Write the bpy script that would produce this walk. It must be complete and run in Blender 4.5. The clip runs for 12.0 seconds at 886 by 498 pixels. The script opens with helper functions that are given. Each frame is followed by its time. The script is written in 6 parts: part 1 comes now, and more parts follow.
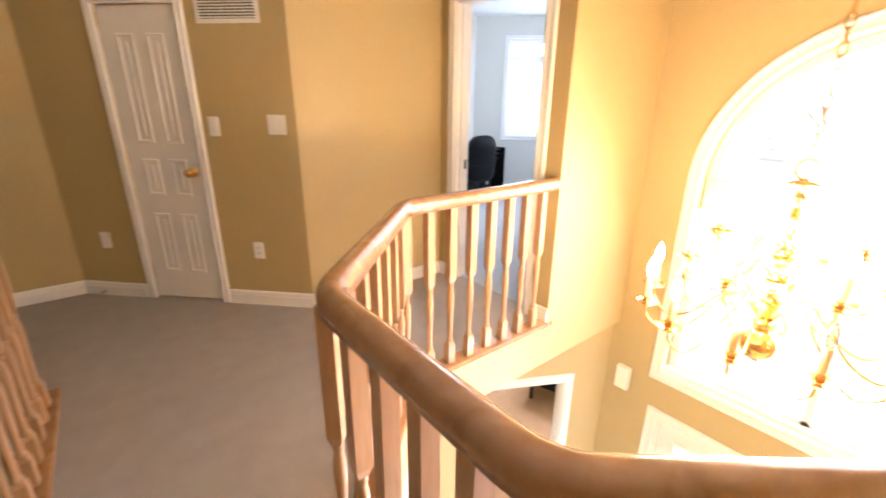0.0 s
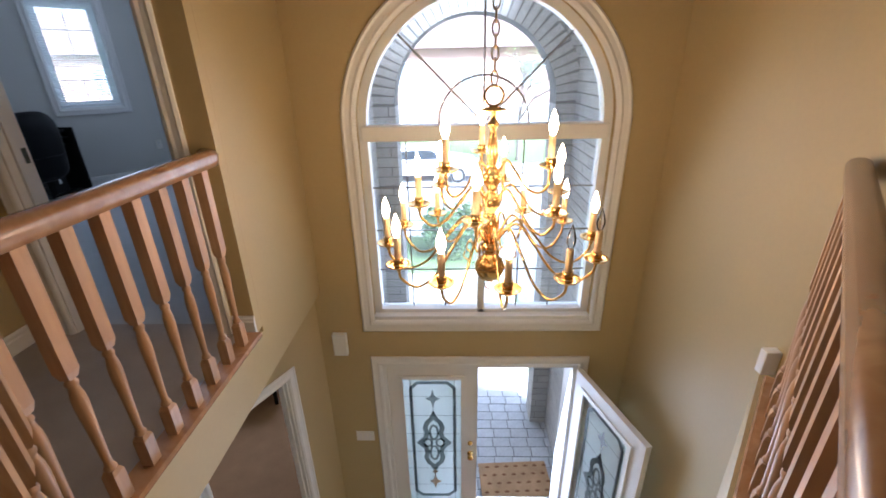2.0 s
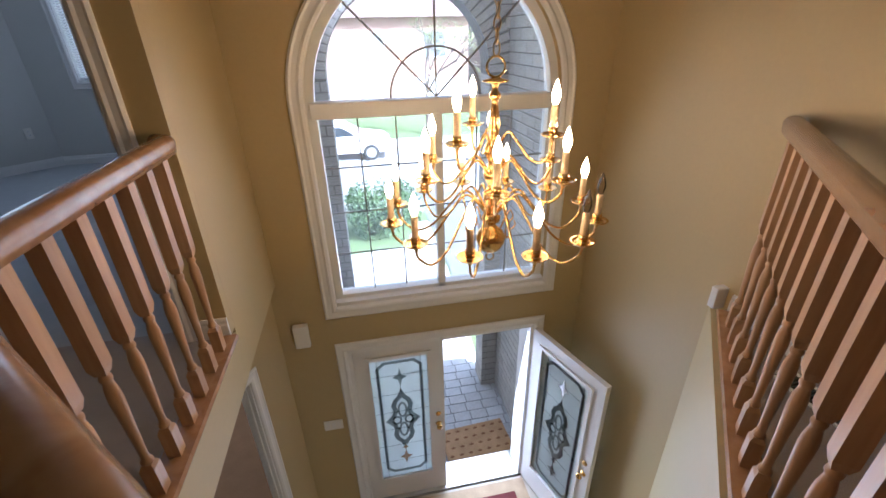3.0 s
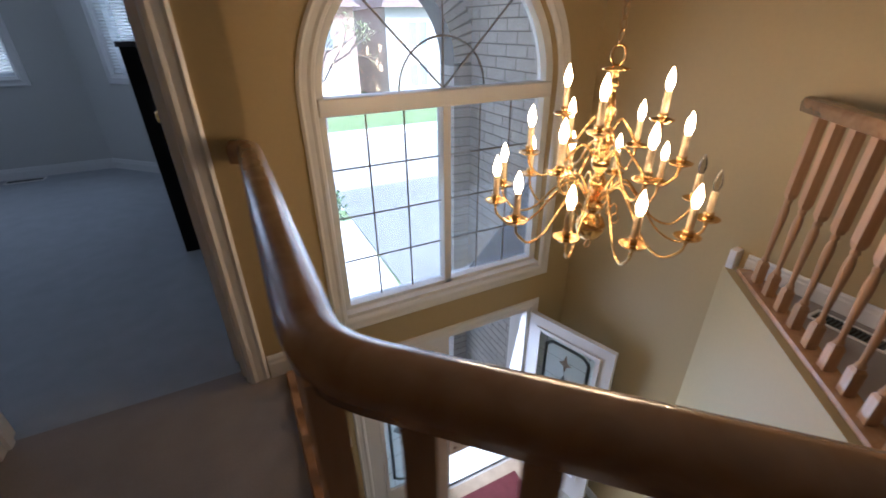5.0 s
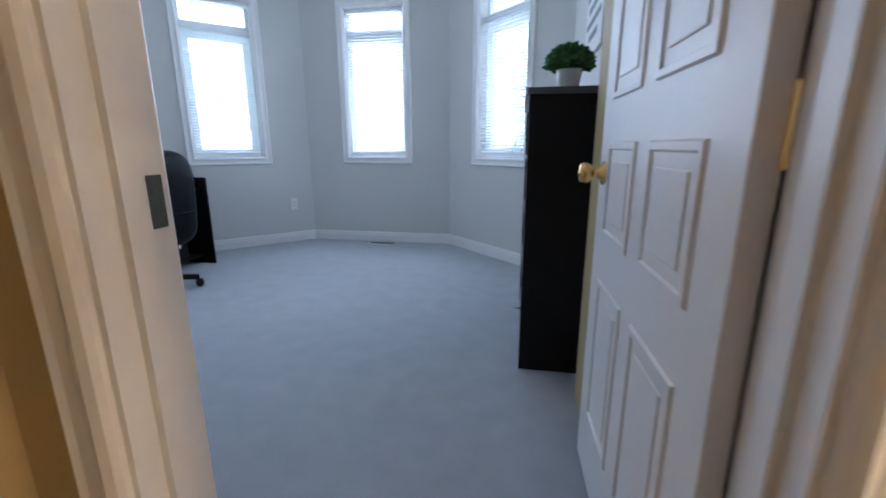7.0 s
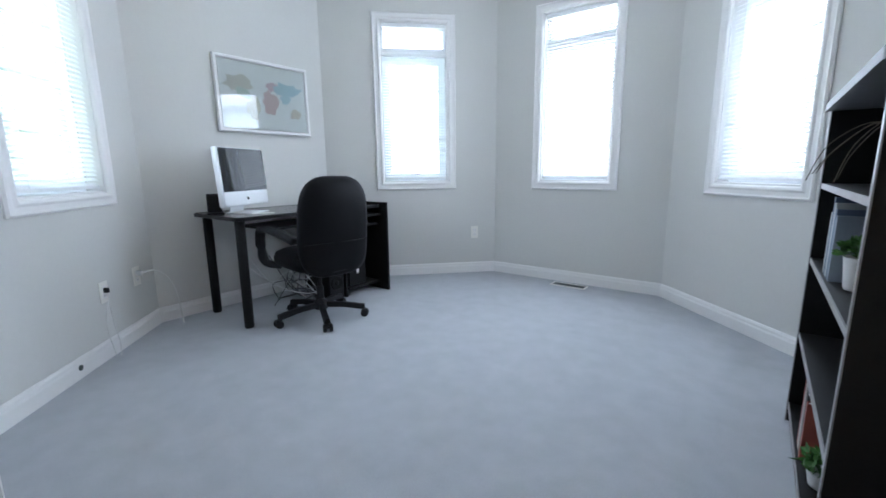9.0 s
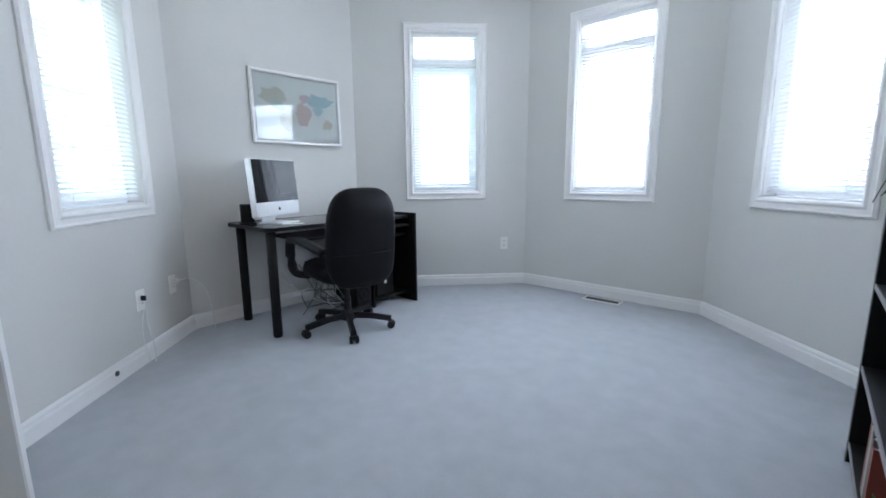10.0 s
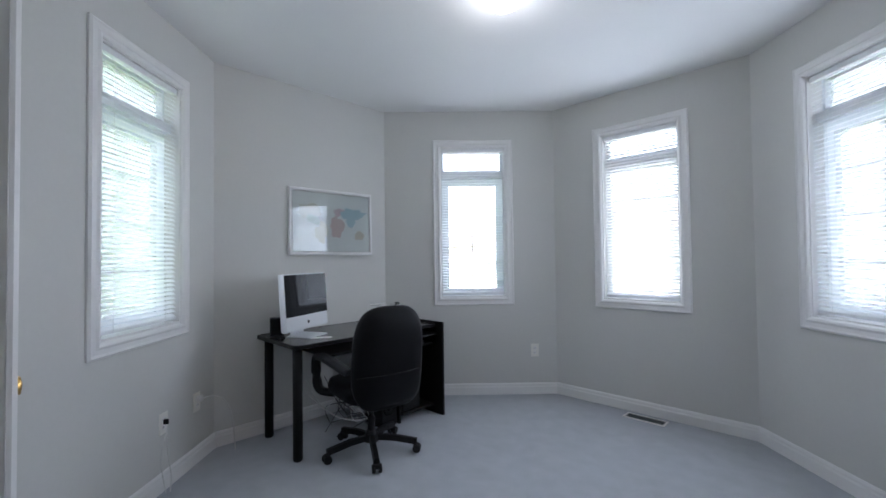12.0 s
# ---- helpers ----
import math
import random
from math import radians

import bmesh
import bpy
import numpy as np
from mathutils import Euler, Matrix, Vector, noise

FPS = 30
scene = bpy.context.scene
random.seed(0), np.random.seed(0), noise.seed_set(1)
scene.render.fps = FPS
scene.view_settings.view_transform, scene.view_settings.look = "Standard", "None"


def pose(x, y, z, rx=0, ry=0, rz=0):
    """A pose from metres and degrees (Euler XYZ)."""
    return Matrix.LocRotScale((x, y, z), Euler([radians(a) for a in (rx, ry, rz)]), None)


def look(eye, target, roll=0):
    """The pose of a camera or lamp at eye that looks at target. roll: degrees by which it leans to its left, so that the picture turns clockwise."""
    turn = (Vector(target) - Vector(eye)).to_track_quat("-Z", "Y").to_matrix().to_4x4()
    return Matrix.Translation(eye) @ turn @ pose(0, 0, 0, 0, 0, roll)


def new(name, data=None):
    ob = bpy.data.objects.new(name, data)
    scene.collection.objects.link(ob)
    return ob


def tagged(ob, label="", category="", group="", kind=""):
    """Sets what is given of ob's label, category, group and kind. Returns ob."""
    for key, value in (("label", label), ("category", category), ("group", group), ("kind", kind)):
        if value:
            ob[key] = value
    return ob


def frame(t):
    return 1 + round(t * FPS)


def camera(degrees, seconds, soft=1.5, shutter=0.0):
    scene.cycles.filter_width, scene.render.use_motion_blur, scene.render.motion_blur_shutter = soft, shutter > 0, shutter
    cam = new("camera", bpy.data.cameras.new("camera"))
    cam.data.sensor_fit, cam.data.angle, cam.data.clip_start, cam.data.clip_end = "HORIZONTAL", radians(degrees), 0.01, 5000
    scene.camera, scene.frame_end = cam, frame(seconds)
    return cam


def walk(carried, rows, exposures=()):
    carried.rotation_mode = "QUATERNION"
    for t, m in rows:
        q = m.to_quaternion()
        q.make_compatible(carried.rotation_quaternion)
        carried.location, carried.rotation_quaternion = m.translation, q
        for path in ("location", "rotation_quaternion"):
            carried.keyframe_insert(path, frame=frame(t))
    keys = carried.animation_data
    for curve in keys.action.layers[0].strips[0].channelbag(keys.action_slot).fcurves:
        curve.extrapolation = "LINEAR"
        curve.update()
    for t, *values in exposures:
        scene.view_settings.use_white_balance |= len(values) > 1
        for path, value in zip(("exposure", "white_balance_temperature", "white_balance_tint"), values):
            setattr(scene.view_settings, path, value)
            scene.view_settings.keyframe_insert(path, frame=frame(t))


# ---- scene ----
cam = camera(92.7, 12.0, soft=1.6, shutter=0.3)
PATH = [
    (0, (0.818, 0.408, 1.342), (-0.662, 1.586, 0.695), 0.6),
    (0.5, (0.705, 0.494, 1.275), (-0.384, 2.04, 0.624), 0.5),
    (1, (0.581, 0.574, 1.261), (-0.146, 2.302, 0.566), -0.2),
    (1.5, (0.491, 0.609, 1.253), (0.095, 2.423, 0.509), -0.7),
    (2, (0.35, 0.642, 1.251), (0.294, 2.478, 0.459), -1.2),
    (2.5, (0.188, 0.663, 1.24), (0.372, 2.464, 0.391), -1.2),
    (3.4, (-0.12, 0.700, 1.275), (0.335, 2.40, 0.335), -1.6),
    (4.3, (-0.394, 0.819, 1.3), (0.321, 2.385, 0.281), -1.9),
    (4.5, (-0.483, 0.843, 1.289), (0.248, 2.405, 0.276), -1.6),
    (5, (-0.732, 1.004, 1.252), (0.055, 2.598, 0.313), -0.7),
    (5.5, (-0.945, 1.204, 1.148), (-0.223, 2.903, 0.397), -0.5),
    (6, (-1.080, 1.49, 1.048), (-0.677, 3.34, 0.441), -0.2),
    (6.5, (-1.112, 1.775, 1.002), (-1.108, 3.71, 0.492), 0.1),
    (8.3, (-1.292, 2.667, 0.967), (-2.276, 4.366, 0.587), -0.9),
    (8.5, (-1.290, 2.683, 0.98), (-2.342, 4.34, 0.598), -0.6),
    (9, (-1.304, 2.736, 0.988), (-2.485, 4.308, 0.621), -0.6),
    (9.5, (-1.318, 2.757, 0.999), (-2.553, 4.291, 0.647), -0.6),
    (10, (-1.327, 2.785, 1.023), (-2.62, 4.272, 0.685), -0.5),
    (10.5, (-1.357, 2.805, 1.082), (-2.692, 4.264, 0.783), -0.5),
    (11, (-1.372, 2.819, 1.16), (-2.735, 4.272, 0.988), -0.5),
    (11.5, (-1.374, 2.82, 1.232), (-2.759, 4.263, 1.210), -0.6),
    (12, (-1.36, 2.816, 1.240), (-2.763, 4.24, 1.286), -0.7),
]
EXPOSURES = [(0, 4.85, 5650, 15), (0.5, 4.0, 5400, 12), (1.0, 3.25, 5200, 12), (1.5, 2.7, 5100, 13), (2.5, 2.25, 5050, 14), (4.5, 1.85, 5000, 15), (5.5, 1.95, 4950, 15),
             (6.0, 2.75, 4950, 15), (6.5, 3.2, 5000, 14), (7.4, 3.75, 5200, 12), (8.3, 4.1, 5550, 11), (9.5, 4.12, 5600, 12), (10.5, 4.0, 5700, 13), (11.2, 3.75, 5750, 14), (12, 3.3, 5800, 15)]
walk(cam, [(t, look(e, g, r)) for t, e, g, r in PATH], EXPOSURES)

# ---- sky and sun: bright overcast ----
SUN_EL, SUN_AZ = radians(42), radians(135)
world = bpy.data.worlds.new("overcast_sky")
scene.world = world
world.use_nodes = True
wn = world.node_tree
sky = wn.nodes.new("ShaderNodeTexSky")
sky.sky_type, sky.sun_disc, sky.sun_elevation, sky.sun_rotation = "NISHITA", False, SUN_EL, SUN_AZ
sky.dust_density, sky.ozone_density = 4.0, 1.0
grey = wn.nodes.new("ShaderNodeHueSaturation")
grey.inputs["Saturation"].default_value = 0.18
wn.links.new(sky.outputs["Color"], grey.inputs["Color"])
wn.links.new(grey.outputs["Color"], wn.nodes["Background"].inputs["Color"])
wn.nodes["Background"].inputs["Strength"].default_value = 0.15


def lamp(name, kind, energy, m, color=(1, 1, 1), **kw):
    data = bpy.data.lights.new(name, kind)
    data.energy, data.color = energy, color
    if kind == "AREA":
        data.shape, data.size, data.size_y = "RECTANGLE", kw["w"], kw["h"]
        data.spread = radians(kw.get("spread", 170))
    elif kind == "POINT":
        data.shadow_soft_size = kw["r"]
    else:
        data.angle = radians(kw["angle"])
    ob = new(name, data)
    ob.matrix_world = m
    return ob


sun_dir = Vector((math.sin(SUN_AZ) * math.cos(SUN_EL), math.cos(SUN_AZ) * math.cos(SUN_EL), math.sin(SUN_EL)))
lamp("sun", "SUN", 5.0, look(sun_dir * 30, (0, 0, 0)), (1, 0.96, 0.9), angle=12)

# plan of the bay room, metres; its corners run from the front wall anticlockwise
BAY = [(-0.84, 5.29), (-1.86, 6.31), (-3.355, 6.31), (-4.46, 5.205), (-4.46, 3.76), (-3.505, 2.805)]
WIN_W, WIN_Z0, WIN_Z1 = 0.60, 0.88, 2.265
DOOR_Y = 2.47
CEIL = 2.60
FOYER_Z = -2.98
FRONT_Y = 3.45
ARCH_X, ARCH_R, SPRING, SILL = 0.548, 0.832, 0.89, -0.56


def along(p, q, s):
    return (p[0] + (q[0] - p[0]) * s, p[1] + (q[1] - p[1]) * s)


def window_light(p, q, s, energy, w, h, z):
    """Daylight entering by a bay window: a panel in its opening, facing the room."""
    c = along(p, q, s)
    n = Vector((-(q[1] - p[1]), q[0] - p[0], 0)).normalized()
    eye = Vector((c[0], c[1], z)) - n * 0.015
    return lamp("window_daylight", "AREA", energy, look(eye, eye + n), (0.88, 0.945, 1.0), w=w, h=h, spread=165)


BAY_WINDOWS = [(0, 0.5, 0.70), (1, 0.5, 0.84), (2, 0.48, 0.34), (4, 0.491, 0.13)]
for i, s, e in BAY_WINDOWS:
    window_light(BAY[i], BAY[i + 1], s, e, WIN_W * 0.9, 1.3, 1.55)
lamp("foyer_window_daylight", "AREA", 1.9, look((ARCH_X, FRONT_Y + 0.06, 0.35), (ARCH_X, 0, -1.2)), (0.90, 0.96, 1.0), w=1.6, h=1.9, spread=160)
# the study panel stands in an assumed, unseen window, added to brighten the carpet
lamp("assumed_study_daylight", "AREA", 4.5, look((-2.6, 6.05, -1.45), (-2.6, 0, -2.6)), (0.95, 0.98, 1.0), w=1.3, h=1.2, spread=160)
lamp("foyer_door_daylight", "AREA", 6.2, look((0.94, FRONT_Y + 0.2, -2.0), (1.0, 0, -2.6)), (0.95, 0.98, 1.0), w=0.75, h=1.8, spread=150)


# ---- materials ----
def material(name, color, rough=0.5, metal=0.0, vary=0.06, scale=6.0, fine=80.0, bump=0.1, bump_scale=None, coat=0.0, island=0.0, spec=0.5):
    m = bpy.data.materials.new(name)
    m.use_nodes = True
    t = m.node_tree
    b = t.nodes["Principled BSDF"]
    b.inputs["Roughness"].default_value, b.inputs["Metallic"].default_value = rough, metal
    b.inputs["Coat Weight"].default_value = coat
    b.inputs["Specular IOR Level"].default_value = spec
    co = t.nodes.new("ShaderNodeTexCoord")
    big, small = t.nodes.new("ShaderNodeTexNoise"), t.nodes.new("ShaderNodeTexNoise")
    big.inputs["Scale"].default_value, small.inputs["Scale"].default_value = scale, fine
    big.inputs["Detail"].default_value = small.inputs["Detail"].default_value = 4
    for n in (big, small):
        t.links.new(co.outputs["Object"], n.inputs["Vector"])
    add = t.nodes.new("ShaderNodeMath")
    add.operation = "ADD"
    t.links.new(big.outputs["Fac"], add.inputs[0])
    t.links.new(small.outputs["Fac"], add.inputs[1])
    span = t.nodes.new("ShaderNodeMapRange")
    span.inputs["From Min"].default_value, span.inputs["From Max"].default_value = 0.55, 1.45
    span.inputs["To Min"].default_value, span.inputs["To Max"].default_value = 1 - vary, 1 + vary
    t.links.new(add.outputs[0], span.inputs["Value"])
    mul = t.nodes.new("ShaderNodeMix")
    mul.data_type, mul.blend_type = "RGBA", "MULTIPLY"
    mul.inputs["Factor"].default_value = 1
    mul.inputs["A"].default_value = (*color, 1)
    t.links.new(span.outputs[0], mul.inputs["B"])
    out = mul.outputs["Result"]
    if island:
        info = t.nodes.new("ShaderNodeObjectInfo")
        geo = t.nodes.new("ShaderNodeNewGeometry")
        s = t.nodes.new("ShaderNodeMath")
        s.operation = "ADD"
        t.links.new(info.outputs["Random"], s.inputs[0])
        t.links.new(geo.outputs["Random Per Island"], s.inputs[1])
        r = t.nodes.new("ShaderNodeMapRange")
        r.inputs["From Max"].default_value = 2
        r.inputs["To Min"].default_value, r.inputs["To Max"].default_value = 1 - island, 1 + island
        t.links.new(s.outputs[0], r.inputs["Value"])
        mul2 = t.nodes.new("ShaderNodeMix")
        mul2.data_type, mul2.blend_type = "RGBA", "MULTIPLY"
        mul2.inputs["Factor"].default_value = 1
        t.links.new(out, mul2.inputs["A"])
        t.links.new(r.outputs[0], mul2.inputs["B"])
        out = mul2.outputs["Result"]
    t.links.new(out, b.inputs["Base Color"])
    if bump:
        bn = t.nodes.new("ShaderNodeTexNoise")
        bn.inputs["Scale"].default_value, bn.inputs["Detail"].default_value = bump_scale or fine * 2, 3
        t.links.new(co.outputs["Object"], bn.inputs["Vector"])
        bu = t.nodes.new("ShaderNodeBump")
        bu.inputs["Strength"].default_value, bu.inputs["Distance"].default_value = bump, 0.004
        t.links.new(bn.outputs["Fac"], bu.inputs["Height"])
        t.links.new(bu.outputs["Normal"], b.inputs["Normal"])
    return m


def wood(name, light, dark, rough=0.35, stretch=(30, 30, 2.2), coat=0.25):
    m = bpy.data.materials.new(name)
    m.use_nodes = True
    t = m.node_tree
    b = t.nodes["Principled BSDF"]
    b.inputs["Roughness"].default_value, b.inputs["Coat Weight"].default_value = rough, coat
    b.inputs["Coat Roughness"].default_value = 0.2
    co, mp, no = t.nodes.new("ShaderNodeTexCoord"), t.nodes.new("ShaderNodeMapping"), t.nodes.new("ShaderNodeTexNoise")
    mp.inputs["Scale"].default_value = stretch
    no.inputs["Scale"].default_value, no.inputs["Detail"].default_value, no.inputs["Distortion"].default_value = 1.0, 6, 0.8
    t.links.new(co.outputs["Object"], mp.inputs["Vector"])
    t.links.new(mp.outputs["Vector"], no.inputs["Vector"])
    ramp = t.nodes.new("ShaderNodeValToRGB")
    ramp.color_ramp.elements[0].position, ramp.color_ramp.elements[1].position = 0.3, 0.7
    ramp.color_ramp.elements[0].color, ramp.color_ramp.elements[1].color = (*dark, 1), (*light, 1)
    t.links.new(no.outputs["Fac"], ramp.inputs["Fac"])
    info = t.nodes.new("ShaderNodeObjectInfo")
    r = t.nodes.new("ShaderNodeMapRange")
    r.inputs["To Min"].default_value, r.inputs["To Max"].default_value = 0.9, 1.08
    t.links.new(info.outputs["Random"], r.inputs["Value"])
    mul = t.nodes.new("ShaderNodeMix")
    mul.data_type, mul.blend_type = "RGBA", "MULTIPLY"
    mul.inputs["Factor"].default_value = 1
    t.links.new(ramp.outputs["Color"], mul.inputs["A"])
    t.links.new(r.outputs[0], mul.inputs["B"])
    t.links.new(mul.outputs["Result"], b.inputs["Base Color"])
    bu = t.nodes.new("ShaderNodeBump")
    bu.inputs["Strength"].default_value, bu.inputs["Distance"].default_value = 0.15, 0.001
    t.links.new(no.outputs["Fac"], bu.inputs["Height"])
    t.links.new(bu.outputs["Normal"], b.inputs["Normal"])
    return m


def carpet_material(name, color):
    m = material(name, color, 0.95, vary=0.13, scale=9, fine=190, bump=0.55, bump_scale=330, spec=0.1)
    b = m.node_tree.nodes["Principled BSDF"]
    b.inputs["Sheen Weight"].default_value, b.inputs["Sheen Roughness"].default_value = 0.25, 0.5
    return m


def glass(name, tint=(1, 1, 1), rough=0.0, thin=0.9, film=0.0, ior=1.5):
    """Thin window glass: mostly clear, with a faint mirror and a veil that imitates glare."""
    m = bpy.data.materials.new(name)
    m.use_nodes = True
    t = m.node_tree
    t.nodes.remove(t.nodes["Principled BSDF"])
    tr, gl, mix = t.nodes.new("ShaderNodeBsdfTransparent"), t.nodes.new("ShaderNodeBsdfGlossy"), t.nodes.new("ShaderNodeMixShader")
    fr = t.nodes.new("ShaderNodeFresnel")
    fr.inputs["IOR"].default_value = ior
    tr.inputs["Color"].default_value = (*[c * thin for c in tint], 1)
    gl.inputs["Roughness"].default_value = rough
    t.links.new(fr.outputs[0], mix.inputs[0])
    t.links.new(tr.outputs[0], mix.inputs[1])
    t.links.new(gl.outputs[0], mix.inputs[2])
    # translucent layer that puts washed-out glare into the pane
    glare_bsdf, veil = t.nodes.new("ShaderNodeBsdfTranslucent"), t.nodes.new("ShaderNodeMixShader")
    glare_bsdf.inputs["Color"].default_value = (0.9, 0.93, 0.96, 1)
    veil.inputs[0].default_value = film
    t.links.new(mix.outputs[0], veil.inputs[1])
    t.links.new(glare_bsdf.outputs[0], veil.inputs[2])
    t.links.new(veil.outputs[0], t.nodes["Material Output"].inputs["Surface"])
    return m


def frosted(name, color, see=0.5):
    """Etched glass or thin plastic: part of the light passes, the rest is scattered through."""
    m = bpy.data.materials.new(name)
    m.use_nodes = True
    t = m.node_tree
    b = t.nodes["Principled BSDF"]
    b.inputs["Base Color"].default_value, b.inputs["Roughness"].default_value = (*color, 1), 0.35
    tl, mix = t.nodes.new("ShaderNodeBsdfTranslucent"), t.nodes.new("ShaderNodeMixShader")
    tl.inputs["Color"].default_value = (*color, 1)
    mix.inputs[0].default_value = see
    t.links.new(b.outputs[0], mix.inputs[1])
    t.links.new(tl.outputs[0], mix.inputs[2])
    t.links.new(mix.outputs[0], t.nodes["Material Output"].inputs["Surface"])
    return m


def glowing(name, color, strength):
    m = bpy.data.materials.new(name)
    m.use_nodes = True
    b = m.node_tree.nodes["Principled BSDF"]
    b.inputs["Base Color"].default_value = (0.8, 0.75, 0.65, 1)
    b.inputs["Emission Color"].default_value, b.inputs["Emission Strength"].default_value = (*color, 1), strength
    return m


OCHRE = material("ochre_wall_paint", (0.47, 0.365, 0.178), 0.55, vary=0.035, scale=1.2, fine=45, bump=0.06, bump_scale=240)
GREY = material("pale_grey_wall_paint", (0.62, 0.615, 0.59), 0.6, vary=0.025, scale=1.0, fine=45, bump=0.06, bump_scale=240)
CEIL_WHITE = material("white_ceiling_paint", (0.80, 0.80, 0.79), 0.8, vary=0.02, scale=2, fine=60, bump=0.15, bump_scale=160)
WHITE = material("white_gloss_trim_paint", (0.80, 0.79, 0.78), 0.3, vary=0.025, scale=3, fine=40, bump=0.03)
DOORWHITE = material("white_moulded_door_paint", (0.79, 0.77, 0.76), 0.35, vary=0.03, scale=3, fine=60, bump=0.08, bump_scale=90)
VINYL = material("white_vinyl_window_frame", (0.82, 0.83, 0.84), 0.3, vary=0.02, bump=0.0)
PLATE = material("ivory_plastic", (0.82, 0.80, 0.75), 0.35, vary=0.01, bump=0.0)
# one carpet in two tints: cool daylight and dim warm light put into colour
CARPET = carpet_material("cool_lit_cut_pile_carpet", (0.405, 0.425, 0.455))
HALL_CARPET = carpet_material("warm_lit_cut_pile_carpet", (0.31, 0.272, 0.25))
RAILWOOD = wood("honey_oak_handrail", (0.42, 0.238, 0.118), (0.30, 0.152, 0.068), 0.26, (14, 14, 14), 0.55)
OAK = wood("honey_oak_baluster", (0.52, 0.325, 0.18), (0.40, 0.23, 0.115), 0.42, (34, 34, 3), 0.1)
BRASS = material("polished_brass", (0.78, 0.50, 0.17), 0.16, 1.0, vary=0.08, scale=12, fine=90, bump=0.02)
DARKBRASS = material("aged_brass", (0.50, 0.33, 0.13), 0.28, 1.0, vary=0.15, scale=14, fine=80, bump=0.04)
CANDLE = material("cream_candle_sleeve", (0.80, 0.62, 0.36), 0.55, vary=0.05, scale=20, bump=0.05)
BULB = glowing("lit_candle_bulb", (1.0, 0.64, 0.30), 17.0)
UNLIT = glass("clear_unlit_bulb_glass", (1.0, 0.97, 0.92), thin=0.9)
GLASS = glass("clear_picture_glass", (0.97, 0.99, 1.0), thin=0.97, ior=1.5)
# film sets how much imitated daylight glare veils these panes
FOYER_VEILED = glass("glare_veiled_foyer_glass", (0.97, 0.99, 1.0), thin=0.96, film=0.05)
BAY_VEILED = glass("glare_veiled_bay_glass", (0.97, 0.99, 1.0), thin=0.96, film=0.16)
FROST = frosted("etched_door_glass", (0.84, 0.90, 0.90), 0.75)
CAME = glass("grey_bevelled_glass", (0.50, 0.53, 0.53), thin=1.0, rough=0.1)
LEAD = material("dark_lead_came", (0.10, 0.12, 0.11), 0.45, 0.6, vary=0.15, scale=20, bump=0.1)
FOYERTILE = material("cream_floor_tile", (0.60, 0.54, 0.46), 0.25, vary=0.08, scale=4, fine=30, bump=0.05, island=0.05)
GROUT = material("grey_grout", (0.33, 0.30, 0.27), 0.9, vary=0.1)
WINEWOOL = material("wine_red_wool", (0.16, 0.045, 0.045), 0.95, vary=0.2, scale=9, fine=160, bump=0.5, spec=0.1)
BEIGEWOOL = material("beige_wool_border", (0.48, 0.36, 0.24), 0.95, vary=0.2, scale=9, fine=160, bump=0.5, spec=0.1)
COIR = material("coir_doormat", (0.42, 0.27, 0.15), 0.95, vary=0.3, scale=7, fine=220, bump=0.8, spec=0.1)
COIRDARK = material("brown_mat_print", (0.20, 0.10, 0.05), 0.95, vary=0.3, scale=7, fine=220, bump=0.6, spec=0.1)
BRICK = material("buff_grey_brick", (0.44, 0.425, 0.40), 0.85, vary=0.16, scale=9, fine=60, bump=0.5, bump_scale=70, island=0.14)
MORTAR = material("pale_mortar", (0.17, 0.165, 0.155), 0.95, vary=0.1, scale=12, bump=0.4)
PAVER = material("grey_slate_paver", (0.47, 0.485, 0.50), 0.8, vary=0.15, scale=6, fine=50, bump=0.4, bump_scale=60, island=0.16)
CONCRETE = material("pale_concrete", (0.50, 0.49, 0.47), 0.85, vary=0.1, scale=3, bump=0.3)
# set paler than the driveway asphalt below
ROADWAY = material("pale_street_asphalt", (0.30, 0.30, 0.30), 0.9, vary=0.12, scale=1.0, fine=120, bump=0.3)
ASPHALT = material("grey_asphalt", (0.14, 0.143, 0.15), 0.9, vary=0.2, scale=1.2, fine=120, bump=0.4)
GRASS = material("spring_lawn", (0.11, 0.16, 0.06), 0.95, vary=0.4, scale=1.5, fine=60, bump=0.8)
LEAF = material("hedge_leaf", (0.055, 0.10, 0.035), 0.7, vary=0.35, scale=6, bump=0.2, island=0.3)
BARK = material("grey_bark", (0.14, 0.115, 0.095), 0.9, vary=0.25, scale=14, bump=0.6)


# ---- mesh helpers ----
def mesh_of(name, bm, mat, smooth=False):
    me = bpy.data.meshes.new(name)
    bmesh.ops.recalc_face_normals(bm, faces=bm.faces)
    bm.to_mesh(me)
    bm.free()
    for f in me.polygons:
        f.use_smooth = smooth
    me.materials.append(mat)
    return me


def part(name, bm, mat, parent, label="", smooth=False, m=None):
    ob = new(name, bm if isinstance(bm, bpy.types.Mesh) else mesh_of(name, bm, mat, smooth))
    ob.parent = parent
    if m is not None:
        ob.matrix_basis = m
    return tagged(ob, label)


def thing(name, m, label, category, group="", kind=""):
    ob = new(name)
    ob.matrix_basis = m
    return tagged(ob, label, category, group, kind)


def solid(name, bm, mat, label, category="", kind="structure", m=None, smooth=False):
    ob = new(name, mesh_of(name, bm, mat, smooth))
    if m is not None:
        ob.matrix_basis = m
    return tagged(ob, label, category, "", kind)


